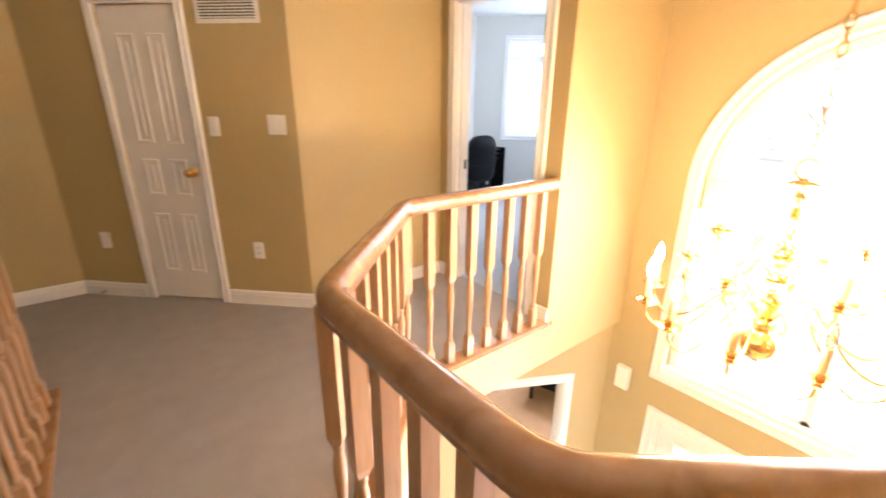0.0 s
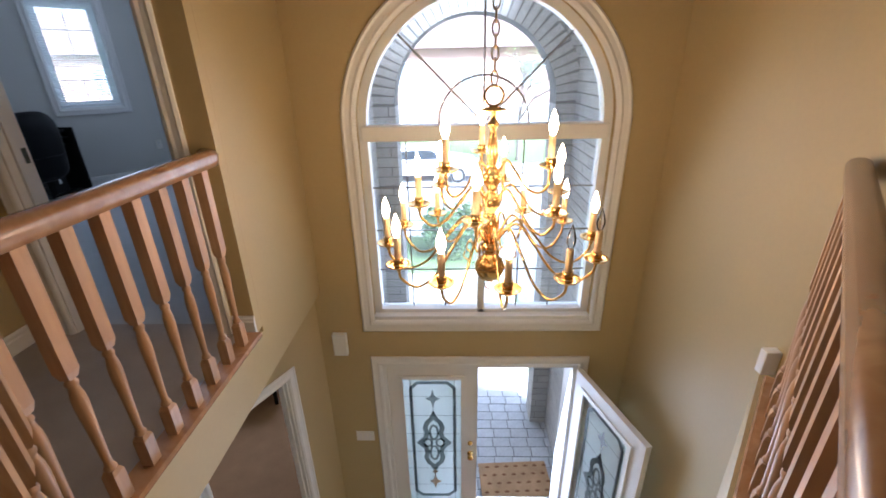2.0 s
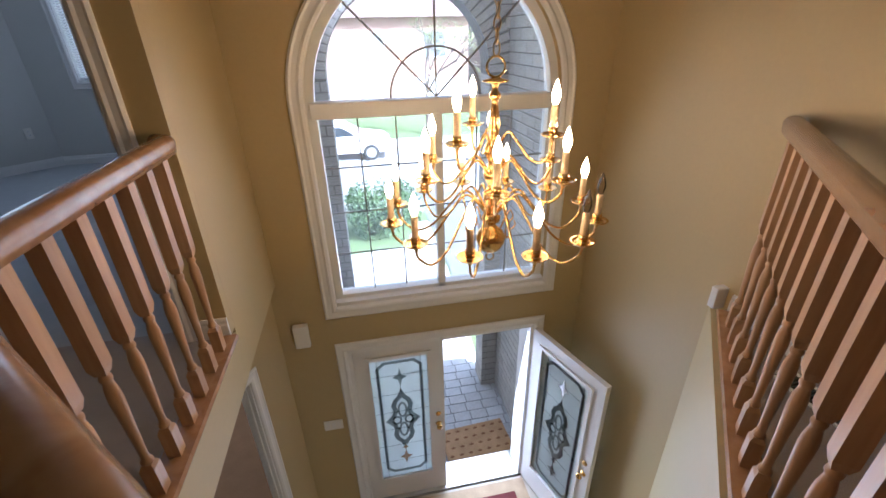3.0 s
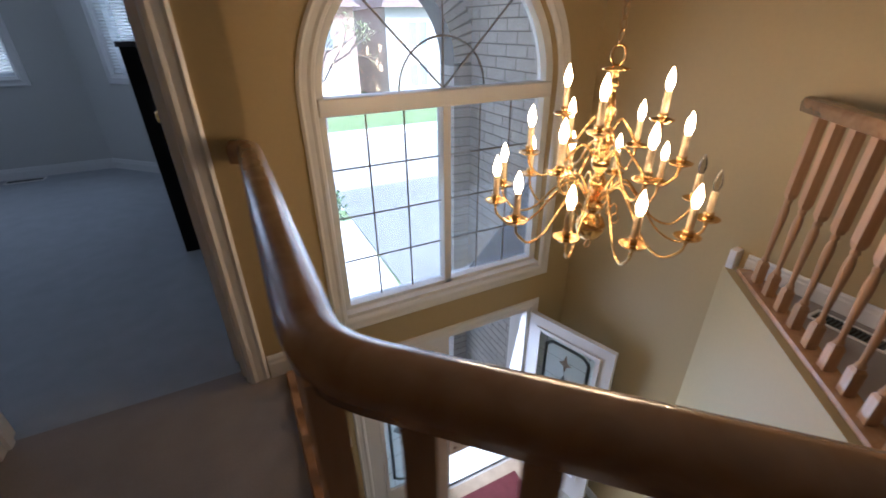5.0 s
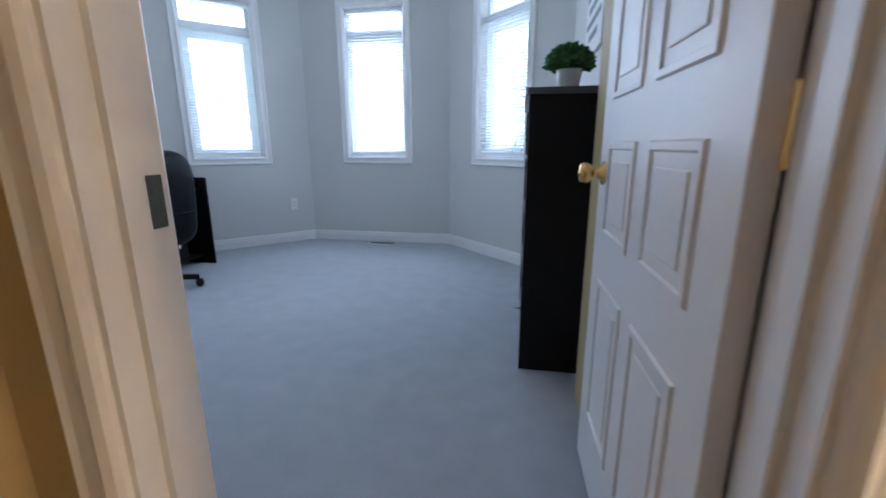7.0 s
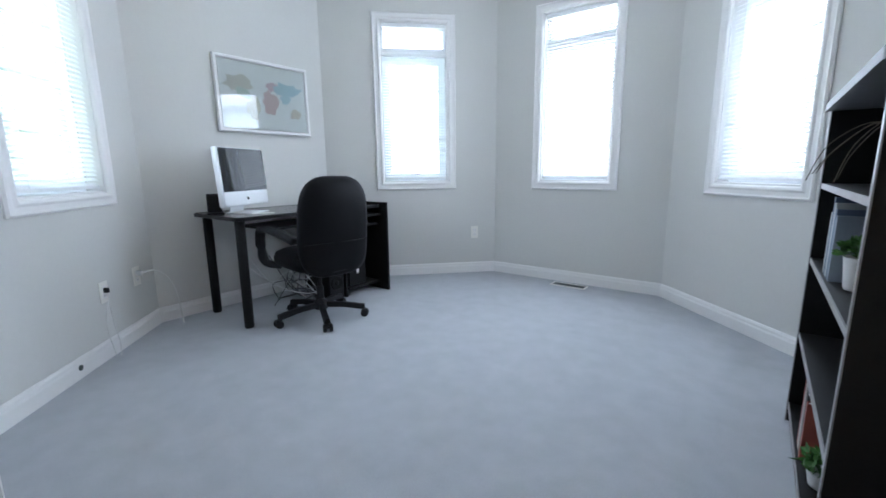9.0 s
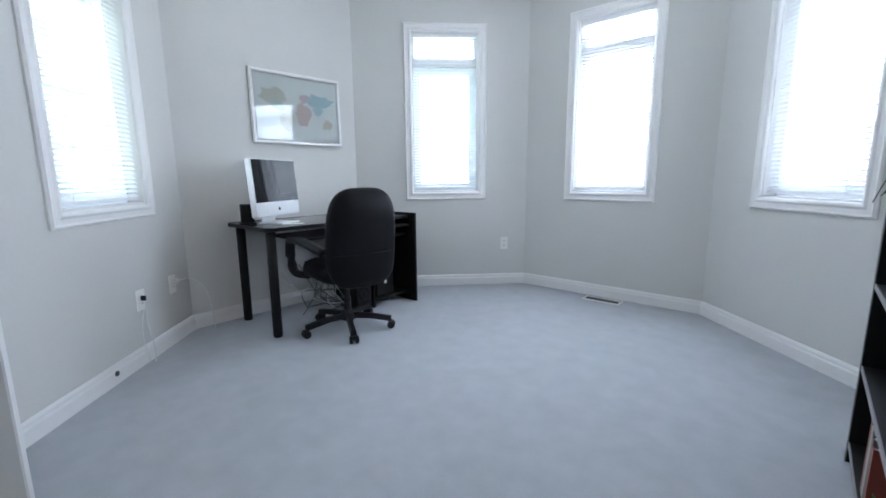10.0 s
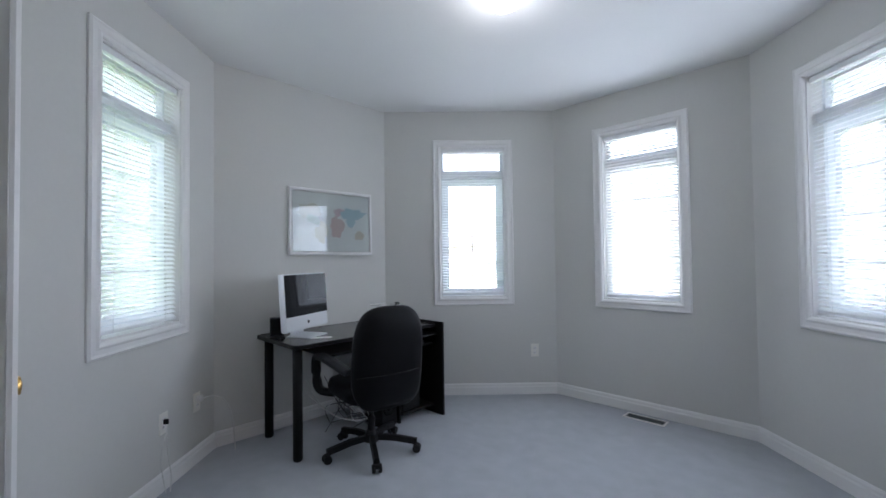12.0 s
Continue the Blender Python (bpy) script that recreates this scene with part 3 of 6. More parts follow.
def door_leaf(name, m, label, flip=1, w=0.762):
    """Entrance leaf 0.82 m wide hinged at x = 0, with a long etched pane in lead."""
    h = 1.935
    d = thing(name, m, label, "door")
    g0, g1, z0, z1 = 0.115, w - 0.13, 0.28, h - 0.13
    bm = boxes((0, 0, 0, g0, 0.044, h), (g1, 0, 0, w, 0.044, h), (g0, 0, 0, g1, 0.044, z0), (g0, 0, z1, g1, 0.044, h))
    part("body", bm, DOORWHITE, d)
    bm = bmesh.new()
    for y in (-0.006, 0.05):
        sweep([(g0, y, z0), (g0, y, z1), (g1, y, z1), (g1, y, z0)], [(-0.012, -0.007), (0.024, -0.007), (0.024, 0.003), (0.014, 0.007), (-0.012, 0.007)], bm, up=(0, 1, 0), closed=True)
    part("glazing_bead", bm, DOORWHITE, d)
    part("pane", boxes((g0, 0.018, z0, g1, 0.026, z1)), FROST, d, "etched glass pane")
    cx, cz = (g0 + g1) / 2, (z0 + z1) / 2
    c = 0.06
    x0, x1, a0, a1 = g0 + 0.07, g1 - 0.07, z0 + 0.07, z1 - 0.07
    bm = ring(bmesh.new(), [(x0, a0 + c), (x0, a1 - c), (x0 + c, a1), (x1 - c, a1), (x1, a1 - c), (x1, a0 + c), (x1 - c, a0), (x0 + c, a0)], 0.014, 0.022)
    part("lead_border", bm, CAME, d)
    bm = bmesh.new()
    for dz, s in ((0.52, 0.08), (-0.50, 0.075), (-0.37, 0.04)):
        pts = [(cx + s * 0.8, cz + dz), (cx + s * 0.22, cz + dz + s * 0.34), (cx, cz + dz + s * 1.3), (cx - s * 0.22, cz + dz + s * 0.34),
               (cx - s * 0.8, cz + dz), (cx - s * 0.22, cz + dz - s * 0.34), (cx, cz + dz - s * 1.3), (cx + s * 0.22, cz + dz - s * 0.34)]
        for y in (0.014, 0.030):
            bm.faces.new([bm.verts.new((x, y, z)) for x, z in pts])
    part("lead_star", bm, CAME, d)
    # flared outline with four petals inside
    bm = bmesh.new()
    quarter = [(0.0, 0.345), (0.020, 0.285), (0.058, 0.245), (0.078, 0.185), (0.062, 0.115), (0.078, 0.060), (0.132, 0.0)]
    right = quarter + [(x, -z) for x, z in quarter[-2::-1]]
    ring(bm, [(cx + x, cz + z) for x, z in right + [(-x, z) for x, z in right[-2:0:-1]]], 0.021, 0.022)
    for ox, oz, rx, rz in ((0, 0.125, 0.036, 0.085), (0, -0.125, 0.036, 0.085), (0.055, 0, 0.036, 0.045), (-0.055, 0, 0.036, 0.045)):
        ring(bm, [(cx + ox + rx * math.cos(i * 0.5236), cz + oz + rz * math.sin(i * 0.5236)) for i in range(12)], 0.009, 0.0215)
    for sz in (1, -1):
        sweep([(cx, 0.022, cz + sz * 0.345), (cx, 0.022, cz + sz * 0.42)], [(-0.004, -0.004), (0.004, -0.004), (0.004, 0.004), (-0.004, 0.004)], bm, up=(0, 1, 0))
    part("lead_ornament", bm, CAME, d)
    bm = bmesh.new()
    for k in range(1, 7):
        zz = z0 + (z1 - z0) * k / 7
        box(bm, g0, 0.0165, zz - 0.0012, g1, 0.0275, zz + 0.0012)
    for xx in (x0, x1):
        box(bm, xx - 0.002, 0.0168, z0, xx + 0.002, 0.0272, z1)
    part("fine_came", bm, CAME, d)
    inner = -1 if flip > 0 else 1
    y = 0.0 if inner < 0 else 0.044
    for z, r in ((0.93, 0.028), (1.06, 0.024)):
        prof = [(0.0, 0), (r, 0), (r, 0.006), (r * 0.5, 0.012), (r * 0.45, 0.03), (r * 0.95, 0.04), (r, 0.055), (r * 0.6, 0.066), (0.001, 0.068)]
        if z > 1:
            prof = [(0.001, 0), (r, 0), (r, 0.008), (r * 0.8, 0.014), (0.001, 0.016)]
        part("knob" if z < 1 else "deadbolt", lathe(prof, 16, m=pose(w - 0.06, y, z, 90 if inner < 0 else -90)), BRASS, d, "polished brass", smooth=True)
    return d


door_leaf("entrance_door", pose(DX0 + 0.032, FRONT_Y + 0.03, FOYER_Z + 0.022), "closed white entrance door leaf with etched leaded glass")
door_leaf("entrance_door", pose(DX1 - 0.005, FRONT_Y - 0.028, FOYER_Z + 0.022, 0, 0, 287), "open white entrance door leaf with etched leaded glass", w=0.80)
hand = bpy.data.objects.get("entrance_door.001")
bm = tube([(0.70, 0.10, 0.98), (0.70, 0.105, 0.86), (0.70, 0.06, 0.76)], 0.010, 8)
lathe([(0.001, 0), (0.03, 0), (0.03, 0.01), (0.012, 0.02), (0.010, 0.058), (0.001, 0.06)], 14, bm, pose(0.70, 0.044, 0.98, -90))
part("pull_handle", bm, BRASS, hand, "polished brass", smooth=True)

# ---- balustrades ----
RAIL_SEC = [(-0.034, -0.006), (-0.030, -0.03), (0.030, -0.03), (0.034, -0.006), (0.036, 0.012), (0.027, 0.029), (0.010, 0.037), (-0.010, 0.037), (-0.027, 0.029), (-0.036, 0.012)]
bal = bmesh.new()
prev = None


def square_ring(h, z):
    return [bal.verts.new((sx * h, sy * h, z)) for sx, sy in ((1, 1), (-1, 1), (-1, -1), (1, -1))]


for zs in (((0.0206, 0.025), (0.0206, 0.135), (0.014, 0.150)), ((0.014, 0.495), (0.0206, 0.520), (0.0206, 0.900))):
    rings = [square_ring(h, z) for h, z in zs]
    for a, b in zip(rings, rings[1:]):
        for i in range(4):
            bal.faces.new((a[i], a[(i + 1) % 4], b[(i + 1) % 4], b[i]))
    bal.faces.new(rings[0][::-1])
    bal.faces.new(rings[-1])
lathe([(0.013, 0.148), (0.018, 0.155), (0.018, 0.163), (0.012, 0.172), (0.0115, 0.190), (0.0125, 0.225), (0.0150, 0.300), (0.0182, 0.370), (0.0195, 0.405),
       (0.0182, 0.435), (0.0140, 0.458), (0.0125, 0.467), (0.0165, 0.475), (0.0165, 0.483), (0.0125, 0.491), (0.014, 0.497)], 10, bal)
BALUSTER = mesh_of("baluster", bal, OAK)
for f in BALUSTER.polygons:
    f.use_smooth = len(f.vertices) == 4 and f.index > 20
TOP = 0.912


def round_corner(p, prev, nxt, r=0.07):
    a, b, c = Vector(prev), Vector(p), Vector(nxt)
    u, v = (a - b).normalized(), (c - b).normalized()
    s, e = b + u * r, b + v * r
    return [s.lerp(b, t).lerp(b.lerp(e, t), t) for t in (0, 0.25, 0.5, 0.75, 1)]


def balustrade(name, plan, label, gap=0.133, tail=()):
    th = thing(name, pose(0, 0, 0), label, "balustrade", "landing balustrades")
    full = list(plan) + list(tail)
    p3 = [Vector((x, y, TOP)) for x, y in full]
    line = [p3[0]]
    for a, b, c in zip(p3, p3[1:], p3[2:]):
        line += round_corner(b, a, c, min(0.07, (b - c).length * 0.45, (b - a).length * 0.45))
    line.append(p3[-1])
    part("handrail", sweep(line, RAIL_SEC), RAILWOOD, th, "polished honey oak handrail", smooth=True)
    part("shoe_rail", sweep([(x, y, 0.012) for x, y in plan], [(-0.048, -0.012), (0.048, -0.012), (0.052, -0.002), (0.046, 0.012), (-0.046, 0.012), (-0.052, -0.002)]), RAILWOOD, th)
    for i, ((x0, y0), (x1, y1)) in enumerate(zip(plan, plan[1:])):
        d = math.hypot(x1 - x0, y1 - y0)
        n = max(1, round(d / gap))
        a = math.degrees(math.atan2(y1 - y0, x1 - x0))
        # one baluster at every corner, none against a wall
        last = i == len(plan) - 2
        step = gap / d if last else 1 / n
        for k in range(0 if i else 1, int((1 - 0.06 / d) / step) + 1 if last else n):
            part("baluster", BALUSTER, OAK, th, m=pose(x0 + (x1 - x0) * k * step, y0 + (y1 - y0) * k * step, 0, 0, 0, a))
    return th


balustrade("balustrade", [(1.70, 2.075), (0.60, 0.75), (-0.05, 0.75), (-0.70, 1.40), (-0.69, 2.435)], "honey oak balustrade with turned balusters round the foyer void",
           tail=[(-0.735, 2.464)])
balustrade("balustrade", [(-1.68, -0.02), (1.70, -0.02)], "honey oak balustrade with turned balusters along the stairwell")

# ---- chandelier ----
CH = (0.484, 2.127)
chandelier = thing("chandelier", pose(CH[0], CH[1], 0.415), "polished brass three-tier candle chandelier hanging on a chain, lit", "chandelier")
part("canopy", lathe([(0.001, 2.13), (0.012, 2.13), (0.02, 2.15), (0.055, 2.17), (0.065, 2.199), (0.001, 2.2)], 24), BRASS, chandelier, smooth=True)
k = 0
z = 0.80
while z < 2.14:
    bm = sweep([(0.011 * math.cos(a) , 0, 0.023 * math.sin(a) + z) for a in [i * 0.5236 for i in range(12)]], disc(0.0028, 6), up=(0, 1, 0), closed=True)
    part("chain_link", bm, DARKBRASS, chandelier, m=pose(0, 0, 0, 0, 0, 90 * (k % 2)), smooth=True)
    z += 0.036
    k += 1
part("hanging_ring", sweep([(0.032 * math.cos(i * 0.3927), 0, 0.745 + 0.032 * math.sin(i * 0.3927)) for i in range(16)], disc(0.004, 6), up=(0, 1, 0), closed=True), BRASS, chandelier, smooth=True)
part("column", lathe([(0.001, 0.055), (0.015, 0.058), (0.040, 0.075), (0.056, 0.105), (0.058, 0.130), (0.046, 0.155), (0.022, 0.175), (0.018, 0.185), (0.034, 0.195),
     (0.036, 0.215), (0.020, 0.225), (0.016, 0.25), (0.026, 0.265), (0.032, 0.285), (0.032, 0.31), (0.020, 0.325), (0.015, 0.34), (0.024, 0.355), (0.034, 0.37), (0.034, 0.395),
     (0.022, 0.41), (0.014, 0.42), (0.022, 0.44), (0.034, 0.46), (0.034, 0.485), (0.022, 0.50), (0.013, 0.515), (0.018, 0.53), (0.022, 0.56), (0.013, 0.62), (0.011, 0.64),
     (0.020, 0.65), (0.020, 0.66), (0.011, 0.67), (0.011, 0.69), (0.018, 0.695), (0.045, 0.70), (0.045, 0.704), (0.012, 0.712), (0.001, 0.715)], 24), BRASS, chandelier, smooth=True)
part("finial_ring", sweep([(0.016 * math.cos(i * 0.5236), 0, 0.038 + 0.016 * math.sin(i * 0.5236)) for i in range(12)], disc(0.003, 6), up=(0, 1, 0), closed=True), BRASS, chandelier, smooth=True)


def arm_meshes(r, z_hub, z_cup, dip, rise):
    pts = [(0.02, 0, z_hub), (r * 0.25, 0, z_hub + rise), (r * 0.42, 0, z_hub + rise * 0.3), (r * 0.62, 0, z_hub - dip * 0.7), (r * 0.82, 0, z_hub - dip), (r * 0.97, 0, z_hub - dip * 0.55), (r, 0, z_cup)]
    arm = mesh_of("arm", tube(pts, 0.0048, 8, steps=6), BRASS, True)
    pan = mesh_of("drip_pan", lathe([(0.004, -0.022), (0.008, -0.012), (0.006, -0.006), (0.018, -0.002), (0.036, 0.004), (0.042, 0.011), (0.040, 0.012), (0.030, 0.007), (0.016, 0.006),
                  (0.012, 0.012), (0.016, 0.018), (0.016, 0.034), (0.014, 0.034), (0.001, 0.033)], 20), BRASS, True)
    return arm, pan


SLEEVE = mesh_of("candle_sleeve", lathe([(0.0115, 0.02), (0.0115, 0.105), (0.009, 0.108), (0.006, 0.108)], 12), CANDLE, True)
FLAME_SHAPE = [(0.006, 0.108), (0.010, 0.116), (0.0145, 0.132), (0.014, 0.145), (0.0095, 0.163), (0.004, 0.178), (0.001, 0.186)]
FLAME = mesh_of("bulb", lathe(FLAME_SHAPE, 12), BULB, True)
DEAD = mesh_of("bulb", lathe(FLAME_SHAPE, 12), UNLIT, True)
TIERS = [(3, 0.202, 0.485, 0.50, 0.055, 0.05, 97), (6, 0.266, 0.385, 0.369, 0.075, 0.055, 15), (12, 0.385, 0.225, 0.203, 0.10, 0.085, 3)]
for n, r, zh, zc, dip, rise, turn in TIERS:
    arm_me, pan_me = arm_meshes(r, zh, zc, dip, rise)
    for i in range(n):
        a = part("arm", arm_me, BRASS, chandelier, m=pose(0, 0, 0, 0, 0, turn + 360 / n * i))
        part("drip_pan", pan_me, BRASS, a, m=pose(r, 0, zc + 0.02))
        part("candle_sleeve", SLEEVE, CANDLE, a, "cream candle sleeve", m=pose(r, 0, zc + 0.02))
        if n == 12 and i in (10, 11):
            part("bulb", DEAD, UNLIT, a, "clear unlit flame-shaped bulb", m=pose(r, 0, zc + 0.02))
        else:
            part("bulb", FLAME, BULB, a, "lit flame-shaped bulb", m=pose(r, 0, zc + 0.02))
SCROLL = mesh_of("scroll", tube([(0.05, 0, 0.12), (0.075, 0, 0.17), (0.09, 0, 0.14), (0.075, 0, 0.12), (0.08, 0, 0.09), (0.10, 0, 0.105), (0.095, 0, 0.125)], 0.003, 6), BRASS, True)
for i in range(6):
    part("scroll", SCROLL, BRASS, chandelier, m=pose(0, 0, 0.06, 0, 0, 60 * i))
for z, e in ((1.06, 0.3), (0.90, 0.4), (0.70, 1.0)):
    lamp("chandelier_light", "POINT", e, pose(CH[0], CH[1], z), (1.0, 0.64, 0.30), r=0.16)

# ---- bay windows with slatted blinds ----
def bay_window(name, i, s, tilt, label):
    p, q = BAY[i], BAY[i + 1]
    m, length = frame_of(p, q)
    c = s * length
    w = thing(name, m, label, "window", "bay windows", "structure")
    a, b = c - WIN_W / 2, c + WIN_W / 2
    bm = casing(bmesh.new(), a + 0.004, b - 0.004, WIN_Z0 + 0.004, WIN_Z1 - 0.004, four=True, width=0.072)
    part("window_casing", bm, WHITE, w)
    part("window_lining", boxes((a, -0.2, WIN_Z0, a + 0.012, 0, WIN_Z1), (b - 0.012, -0.2, WIN_Z0, b, 0, WIN_Z1), (a + 0.012, -0.2, WIN_Z0, b - 0.012, 0, WIN_Z0 + 0.014),
         (a + 0.012, -0.2, WIN_Z1 - 0.012, b - 0.012, 0, WIN_Z1)), WHITE, w)
    zt = 2.02
    part("transom", boxes((a + 0.012, -0.16, zt - 0.03, b - 0.012, -0.05, zt + 0.025)), VINYL, w)
    fr = bmesh.new()
    for z0, z1, t in ((WIN_Z0 + 0.014, zt - 0.03, 0.03 if i == 1 else 0.065), (zt + 0.025, WIN_Z1 - 0.012, 0.02)):
        sweep([(a + 0.012, -0.12, z0), (a + 0.012, -0.12, z1), (b - 0.012, -0.12, z1), (b - 0.012, -0.12, z0)], [(-t, -0.03), (0, -0.03), (0, 0.03), (-t, 0.03)], fr, up=(0, 1, 0), closed=True)
        part("pane", boxes((a + 0.02, -0.125, z0, b - 0.02, -0.121, z1)), BAY_VEILED, w).visible_shadow = False
    part("sash", fr, SASH, w)
    for x in (c,):
        part("grille_bar", boxes((x - 0.004, -0.135, WIN_Z0 + 0.05, x + 0.004, -0.127, zt - 0.05)), VINYL, w)
    for kz in (1, 2, 3):
        z = WIN_Z0 + 0.05 + (zt - WIN_Z0 - 0.1) * kz / 4
        part("grille_bar", boxes((a + 0.05, -0.135, z - 0.004, b - 0.05, -0.127, z + 0.004)), VINYL, w)
    blind = thing("window_blind", m, "white slatted venetian blind in the bay window", "blind", "bay window blinds")
    part("head_rail", boxes((a + 0.016, -0.045, WIN_Z1 - 0.045, b - 0.016, -0.012, WIN_Z1 - 0.014), bevel=0.003), VINYL, blind)
    part("bottom_rail", boxes((a + 0.018, -0.042, WIN_Z0 + 0.03, b - 0.018, -0.016, WIN_Z0 + 0.046), bevel=0.003), VINYL, blind)
    sl = bmesh.new()
    for y0, y1, z0, z1 in ((-0.0125, -0.004, -0.002, 0.0), (-0.004, 0.004, 0.0, 0.001), (0.004, 0.0125, 0.001, -0.001)):
        vs = [sl.verts.new(v) for v in ((a + 0.02 - c, y0, z0), (b - 0.02 - c, y0, z0), (b - 0.02 - c, y1, z1), (a + 0.02 - c, y1, z1))]
        sl.faces.new(vs)
    me = mesh_of("slat", sl, SLAT)
    n = 52
    for k in range(n):
        z = WIN_Z0 + 0.055 + (WIN_Z1 - WIN_Z0 - 0.11) * k / (n - 1)
        part("slat", me, SLAT, blind, m=pose(c, -0.029, z, tilt + random.uniform(-0.4, 0.4)))
    cord = bmesh.new()
    for x in (a + 0.11, b - 0.11):
        box(cord, x - 0.001, -0.0165, WIN_Z0 + 0.03, x + 0.001, -0.0150, WIN_Z1 - 0.03)
    part("ladder_cord", cord, VINYL, blind)
    return w


SLAT = frosted("white_blind_slat", (0.92, 0.93, 0.94), 0.76)
SASH = frosted("white_vinyl_sash", (0.86, 0.89, 0.92), 0.55)
bay_window("window_3", 0, 0.5, -30, "white bay window with lowered slatted blind, slats tilted")
bay_window("window_4", 1, 0.5, -56, "white bay window with closed slatted blind")
bay_window("window_5", 2, 0.48, -14, "white bay window with half-open slatted blind")
bay_window("window_6", 4, 0.491, -38, "white bay window with lowered slatted blind, slats tilted")


# ---- panelled interior doors ----
def panel_door(name, m, w, label, top=1.975, knob_x=None):
    """Moulded four-panel door hinged at x = 0; it stands in y 0 to 0.035."""
    h, t = top, 0.035
    d = thing(name, m, label, "door")
    part("leaf", boxes((0, 0, 0.012, w, t, h), bevel=0.002), DOORWHITE, d)
    xm = w / 2
    for x0, x1 in ((0.11, xm - 0.05), (xm + 0.05, w - 0.11)):
        for z0, z1 in ((0.22, 0.62), (0.76, 0.98), (1.10, top - 0.16)):
            for y, s in ((0, -1), (t, 1)):
                pts = [(x0, z0), (x0, z1), (x1, z1), (x1, z0)]
                bm = sweep([(x, y, z) for x, z in pts], [(-0.012, -0.003), (0.012, -0.003), (0.006, 0.0055), (-0.006, 0.0055)] if s > 0 else
                           [(-0.012, 0.003), (-0.006, -0.0055), (0.006, -0.0055), (0.012, 0.003)], up=(0, 1, 0), closed=True)
                part("panel_moulding", bm, DOORWHITE, d)
                bm = boxes((x0 + 0.035, y - 0.0035, z0 + 0.035, x1 - 0.035, y + 0.0035, z1 - 0.035), bevel=0.003)
                part("raised_panel", bm, DOORWHITE, d)
    kx = w - 0.06 if knob_x is None else knob_x
    for y, r in ((0, 90), (t, -90)):
        part("knob", lathe([(0.001, 0), (0.031, 0), (0.031, 0.005), (0.014, 0.012), (0.012, 0.03), (0.024, 0.038), (0.029, 0.052), (0.024, 0.064), (0.001, 0.068)], 18, m=pose(kx, y, 0.91, r)),
             BRASS, d, "polished brass knob", smooth=True)
    for z in (0.2, 1.0, 1.8):
        part("hinge", lathe([(0.006, -0.045), (0.006, 0.045)], 8, m=pose(-0.004, 0.0, z)), BRASS, d)
    return d


# room door, open into the room
door_1 = thing("door_1", pose(0, 0, 0), "white moulded casing and jamb of the room doorway", "door frame", kind="structure")
m, _ = frame_of((-0.68, DOOR_Y), (-1.81, DOOR_Y))
part("door_casing", casing(bmesh.new(), 0.195, 0.965, 0, DOOR[2] - 0.005, width=0.075), WHITE, door_1, m=m)
m, _ = frame_of((-2.60, 2.59), (-0.84, 2.59))
part("door_casing", casing(bmesh.new(), 0.955, 1.725, 0, DOOR[2] - 0.005, width=0.032), WHITE, door_1, m=m)
part("jamb", boxes((-1.65, DOOR_Y, 0, -1.635, 2.59, DOOR[2]), (-0.885, DOOR_Y, 0, -0.87, 2.59, DOOR[2]), (-1.635, DOOR_Y, DOOR[2] - 0.015, -0.885, 2.59, DOOR[2])), WHITE, door_1)
part("door_stop", boxes((-1.635, 2.51, 0, -1.623, 2.545, DOOR[2] - 0.015), (-0.897, 2.51, 0, -0.885, 2.545, DOOR[2] - 0.015)), WHITE, door_1)
part("strike_plate", boxes((-1.6355, 2.55, 0.875, -1.6325, 2.58, 0.945)), LEAD, door_1, "dark metal strike plate")
panel_door("room_door", pose(-0.882, 2.605, 0.0, 0, 0, 92), 0.74, "white four-panel door standing open into the bay room")
# closet door in the bay room
door_3 = thing("door_3", pose(0, 0, 0), "white moulded casing of the bay room closet", "door frame", kind="structure")
m, _ = frame_of((-3.505, 2.805), (-2.60, 2.805))
part("door_casing", casing(bmesh.new(), 0.065, 0.575, 0, 1.995, width=0.058), WHITE, door_3, m=m)
panel_door("closet_door", pose(-3.439, 2.732, 0.0), 0.507, "white four-panel closet door beside the bay window")
# linen closet door on the landing
door_4 = thing("door_4", pose(0, 0, 0), "white moulded casing of the landing closet", "door frame", kind="structure")
m, _ = frame_of((-1.81, 1.36), (-3.04, 0.13))
part("door_casing", casing(bmesh.new(), 0.665, 1.175, 0, 1.875, width=0.055), WHITE, door_4, m=m)
panel_door("linen_closet_door", m @ pose(1.174, -0.045, 0.0) @ pose(0, 0, 0, 0, 0, 180) @ pose(0, -0.035, 0), 0.507, "white four-panel landing closet door, closed", top=1.872)
# study doorway downstairs
door_5 = thing("door_5", pose(0, 0, 0), "white moulded casing of the study doorway", "door frame", kind="structure")
m, _ = frame_of(*STUDY)
part("door_casing", casing(bmesh.new(), 0.375, 1.085, FOYER_Z, -0.88, width=0.08), WHITE, door_5, m=m)
part("jamb", boxes((0.37, -0.11, FOYER_Z, 0.385, 0, -0.875), (1.075, -0.11, FOYER_Z, 1.09, 0, -0.875), (0.385, -0.11, -0.89, 1.075, 0, -0.875)), WHITE, door_5, m=m)
part("door_stop", boxes((0.385, -0.07, FOYER_Z, 0.397, -0.035, -0.89), (1.063, -0.07, FOYER_Z, 1.075, -0.035, -0.89)), WHITE, door_5, m=m)
